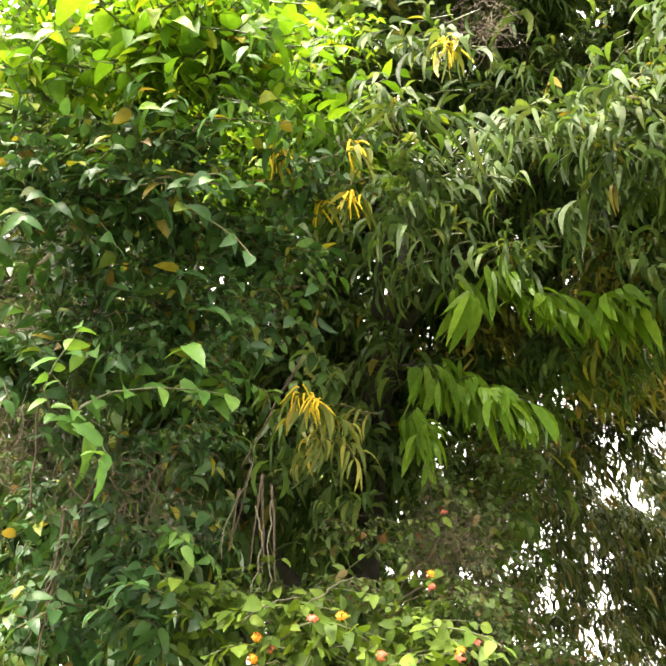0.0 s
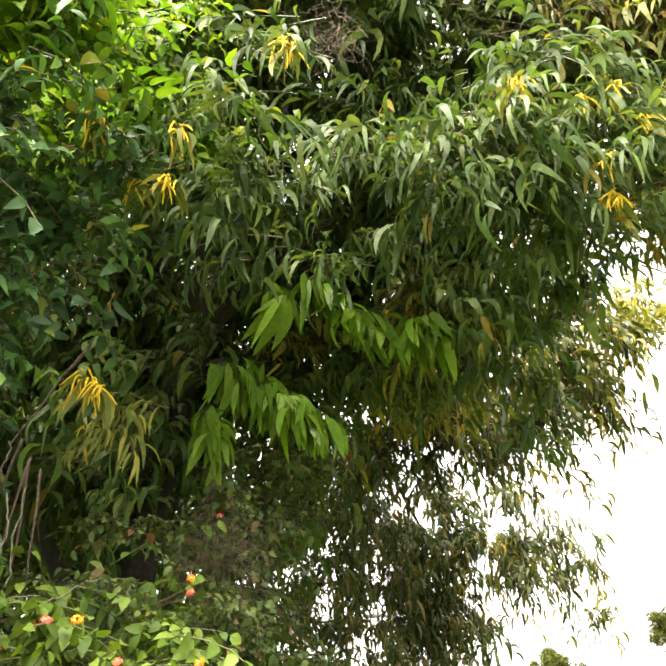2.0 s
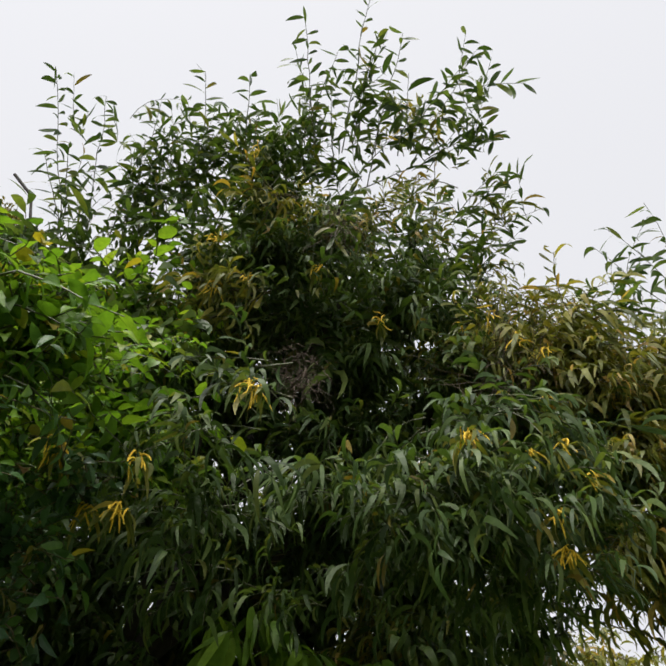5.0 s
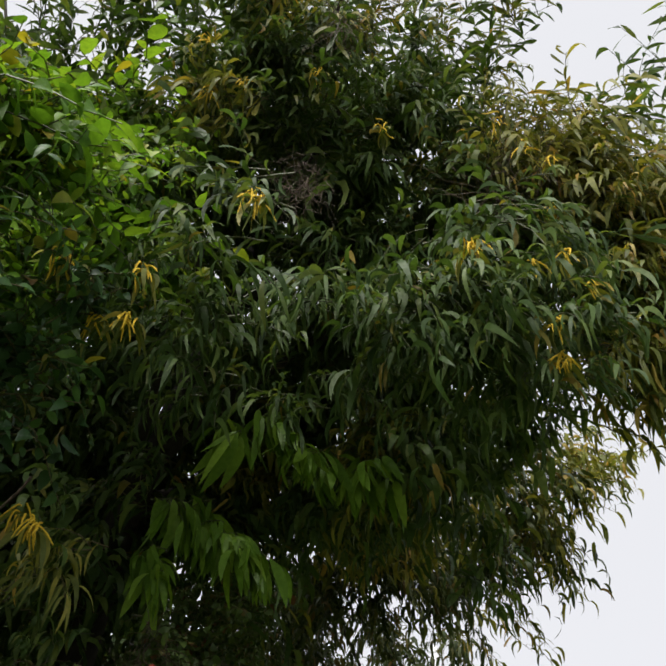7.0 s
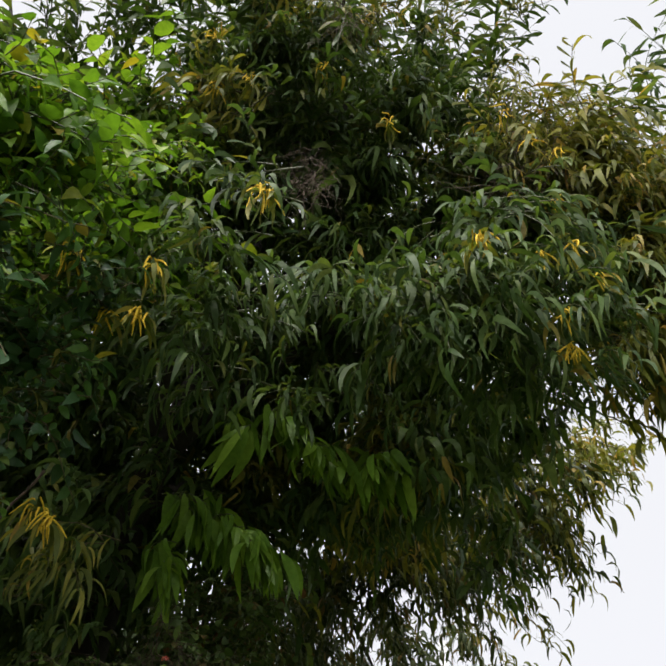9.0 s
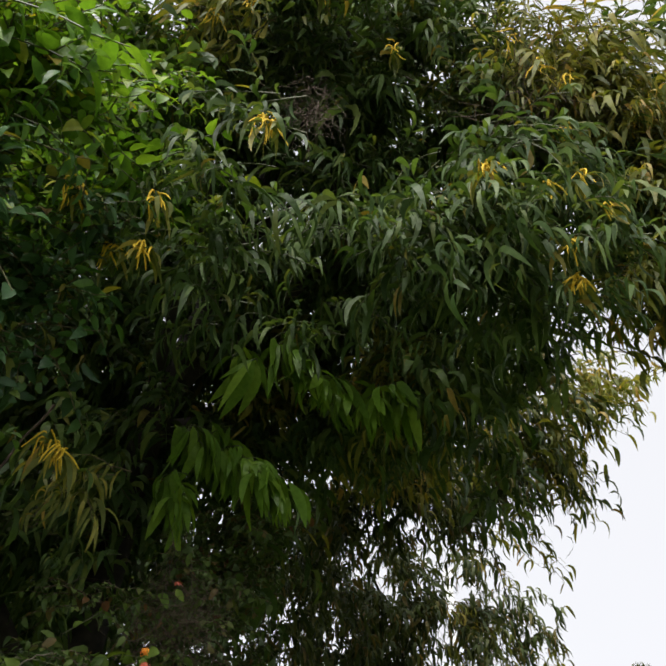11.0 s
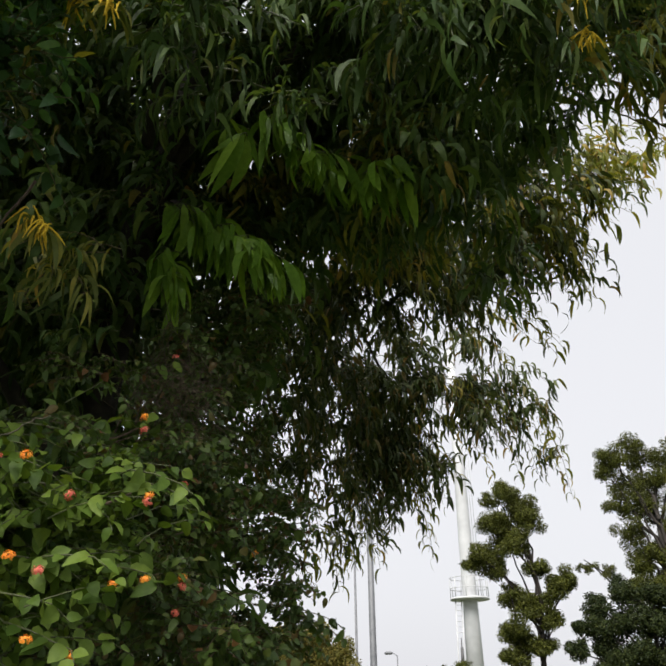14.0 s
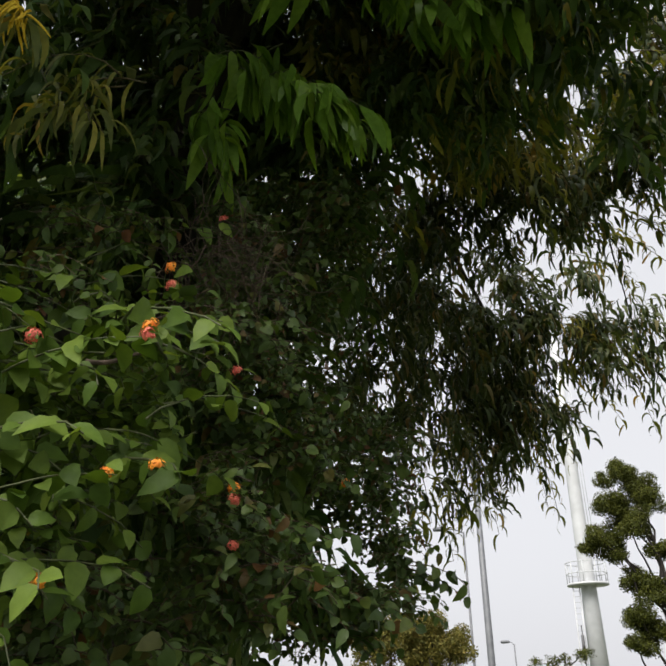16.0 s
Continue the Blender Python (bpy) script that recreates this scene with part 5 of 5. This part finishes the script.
# leaf masses added behind to close sky gaps and keep the hollow dark
gap_screen = [(x + 0.4 * fr.normal(), 6.3 + 0.4 * fr.normal(), z, 0.95) for x in (-5.6, -4.4, -3.3, -2.3) for z in (0.7, 2.2, 3.7, 5.2, 6.6)]
far_tree("added_screen", "dense leaf screen added behind to close sky gaps", (-3.4, 6.4), gap_screen, M_ACACIA, fr, 0.14, 0.55, 0.2, "")
trunk_screen = [(x + 0.1 * fr.normal(), 4.9 + 0.15 * fr.normal(), z, 0.48) for x in (-2.5, -1.9, -1.3) for z in (0.5, 1.2, 1.9, 2.6, 3.3, 4.0, 4.6)]
far_tree("added_screen", "dense leaf screen added behind the acacia trunk to block light", (-1.8, 5.0), trunk_screen, M_ACACIA, fr, 0.12, 0.7, 0.08, "")

mast = thing("floodlight_mast", "tall white steel mast with a railed platform and ladder", "mast", (7.57, 49.1, 0))
v, f = tube([(0, 0, -0.1), (0, 0, 7), (0, 0, 14), (0, 0, 23)], [0.55, 0.43, 0.36, 0.26], 24)
mesh_object("shaft", v, f, M_PAINT, mast)
v, f = tube([(0, 0, 7.0), (0, 0, 7.12)], [1.15, 1.15], 24)
mesh_object("platform", v, f, M_PAINT, mast)
for k in range(10):
    w = 2 * math.pi * k / 10
    v, f = tube([(1.12 * math.cos(w), 1.12 * math.sin(w), 7.1), (1.12 * math.cos(w), 1.12 * math.sin(w), 8.25)], [0.025, 0.025], 6)
    mesh_object("rail_post", v, f, M_PAINT, mast)
for h in (7.65, 8.25):
    v, f = tube([(1.12 * math.cos(w), 1.12 * math.sin(w), h) for w in np.linspace(0, 2 * math.pi, 25)], [0.025] * 25, 6)
    mesh_object("rail", v, f, M_PAINT, mast)
for x in (-0.95, -0.6):
    v, f = tube([(x - 0.1, -0.35, 0), (x + 0.05, -0.35, 7.1)], [0.03, 0.03], 6)
    mesh_object("ladder_rail", v, f, M_PAINT, mast)
for k in range(22):
    h = 0.4 + 0.3 * k
    v, f = tube([(-1.05 + h * 0.021, -0.35, h), (-0.7 + h * 0.021, -0.35, h)], [0.015, 0.015], 5)
    mesh_object("rung", v, f, M_PAINT, mast)
for x in (0.52, 0.68):
    v, f = tube([(x, -0.1, 7.1), (x - 0.1, -0.1, 20)], [0.02, 0.02], 6)
    mesh_object("upper_ladder", v, f, M_PAINT, mast)
v, f = tube([(-0.78, -0.5, 3.1), (-0.76, -0.5, 4.4)], [0.1, 0.08], 8)
mesh_object("cable_box", v, f, M_DARK, mast, "dark box on the ladder")
v, f = tube([(-0.77, -0.5, 0.0), (-0.76, -0.5, 4.9)], [0.04, 0.03], 6)
mesh_object("cable", v, f, M_DARK, mast)
v, f = tube([(-1.6, 0, 19.8), (0, 0, 20.0), (1.6, 0, 19.8)], [0.12, 0.14, 0.12], 8)
mesh_object("crossarm", v, f, M_GALV, mast)
for x in (-1.5, -0.9, 0.9, 1.5):
    bm = bmesh.new()
    bmesh.ops.create_cube(bm, size=1, matrix=Matrix.Translation((x, -0.15, 20.1)) @ Matrix.Diagonal((0.5, 0.3, 0.4, 1)))
    bmesh.ops.bevel(bm, geom=bm.edges[:], offset=0.05, segments=2)
    part("floodlight", bm, M_GALV, mast)


def lamp_post(x, y, radius, height, arm):
    post = thing("lamp_post", "slim grey steel lamp post beyond the trees", "lamp post", (x, y, 0), "lamp posts")
    v, f = tube([(0, 0, -0.25), (0, 0, 0.4), (0, 0, height)], [radius * 1.35, radius * 1.2, radius * 0.85], 14)
    mesh_object("pole", v, f, M_GALV, post)
    v, f = tube([(0, 0, -0.25), (0, 0, 0.25)], [radius * 2.2, radius * 2.2], 12)
    mesh_object("base", v, f, M_GALV, post)
    v, f = tube([(0, 0, height - 0.05), (-arm * 0.5, 0, height + 0.12), (-arm, 0, height + 0.15)], [radius * 0.5] * 3, 8)
    mesh_object("arm", v, f, M_GALV, post)
    v, f = tube([(-arm - 0.5, 0, height + 0.13), (-arm - 0.35, 0, height + 0.16), (-arm, 0, height + 0.16), (-arm + 0.1, 0, height + 0.15)], [0.06, 0.11, 0.1, 0.05], 10)
    mesh_object("lamp_head", v, f, M_GALV, post)


lamp_post(1.31, 35.7, 0.13, 12.0, 1.2)
lamp_post(0.62, 35.7, 0.05, 7.85, 0.8)
lamp_post(3.84, 60.0, 0.05, 4.62, 0.4)

# ---- single leaves nearest the path ----


def loose_leaves(clumps, kind, sprays, material, parent, base, rng):
    """Leaves as objects of their own on the outer face of each clump, sharing a few meshes."""
    meshes = []
    for v, f in BLADES[kind]:
        me = bpy.data.meshes.new("leaf")
        me.from_pydata(v.tolist(), [], f.tolist())
        me.materials.append(material)
        me.polygons.foreach_set("use_smooth", [True] * len(f))
        meshes.append(me)
    done = 0
    for x, y, z, r, full in clumps:
        for _ in range(sprays):
            leaves, line = spray(rng, kind)
            p = np.array((x, y, z)) + r * np.array((rng.uniform(-0.8, 0.8), -0.5, rng.uniform(-0.4, 0.8))) - base
            yaw = math.pi + rng.normal(0, 0.7)
            turn = np.array(Euler((rng.normal(0, 0.2), rng.normal(0, 0.2), yaw)).to_matrix())
            for t, q, b, s in leaves:
                if done >= 300:
                    return
                done += 1
                ob = new("leaf", meshes[b])
                ob.parent = parent
                m = Matrix((turn @ t * s).tolist()).to_4x4()
                m.translation = turn @ q + p
                ob.matrix_local = m
            v, f = tube([turn @ q + p for q in line], np.linspace(0.0028, 0.0012, len(line)), 5)
            mesh_object("twig", v, f, M_GREEN_TWIG, parent)


loose_leaves(BOUGHS_LOW, "hanging", 2, M_ACACIA, tree, TREE, sr)
loose_leaves(VINE_TOP, "vine", 2, M_VINE, vine, VINE, sr)
loose_leaves(LANTANA_NEAR, "lantana", 3, M_LANTANA, lantana, LANT, sr)
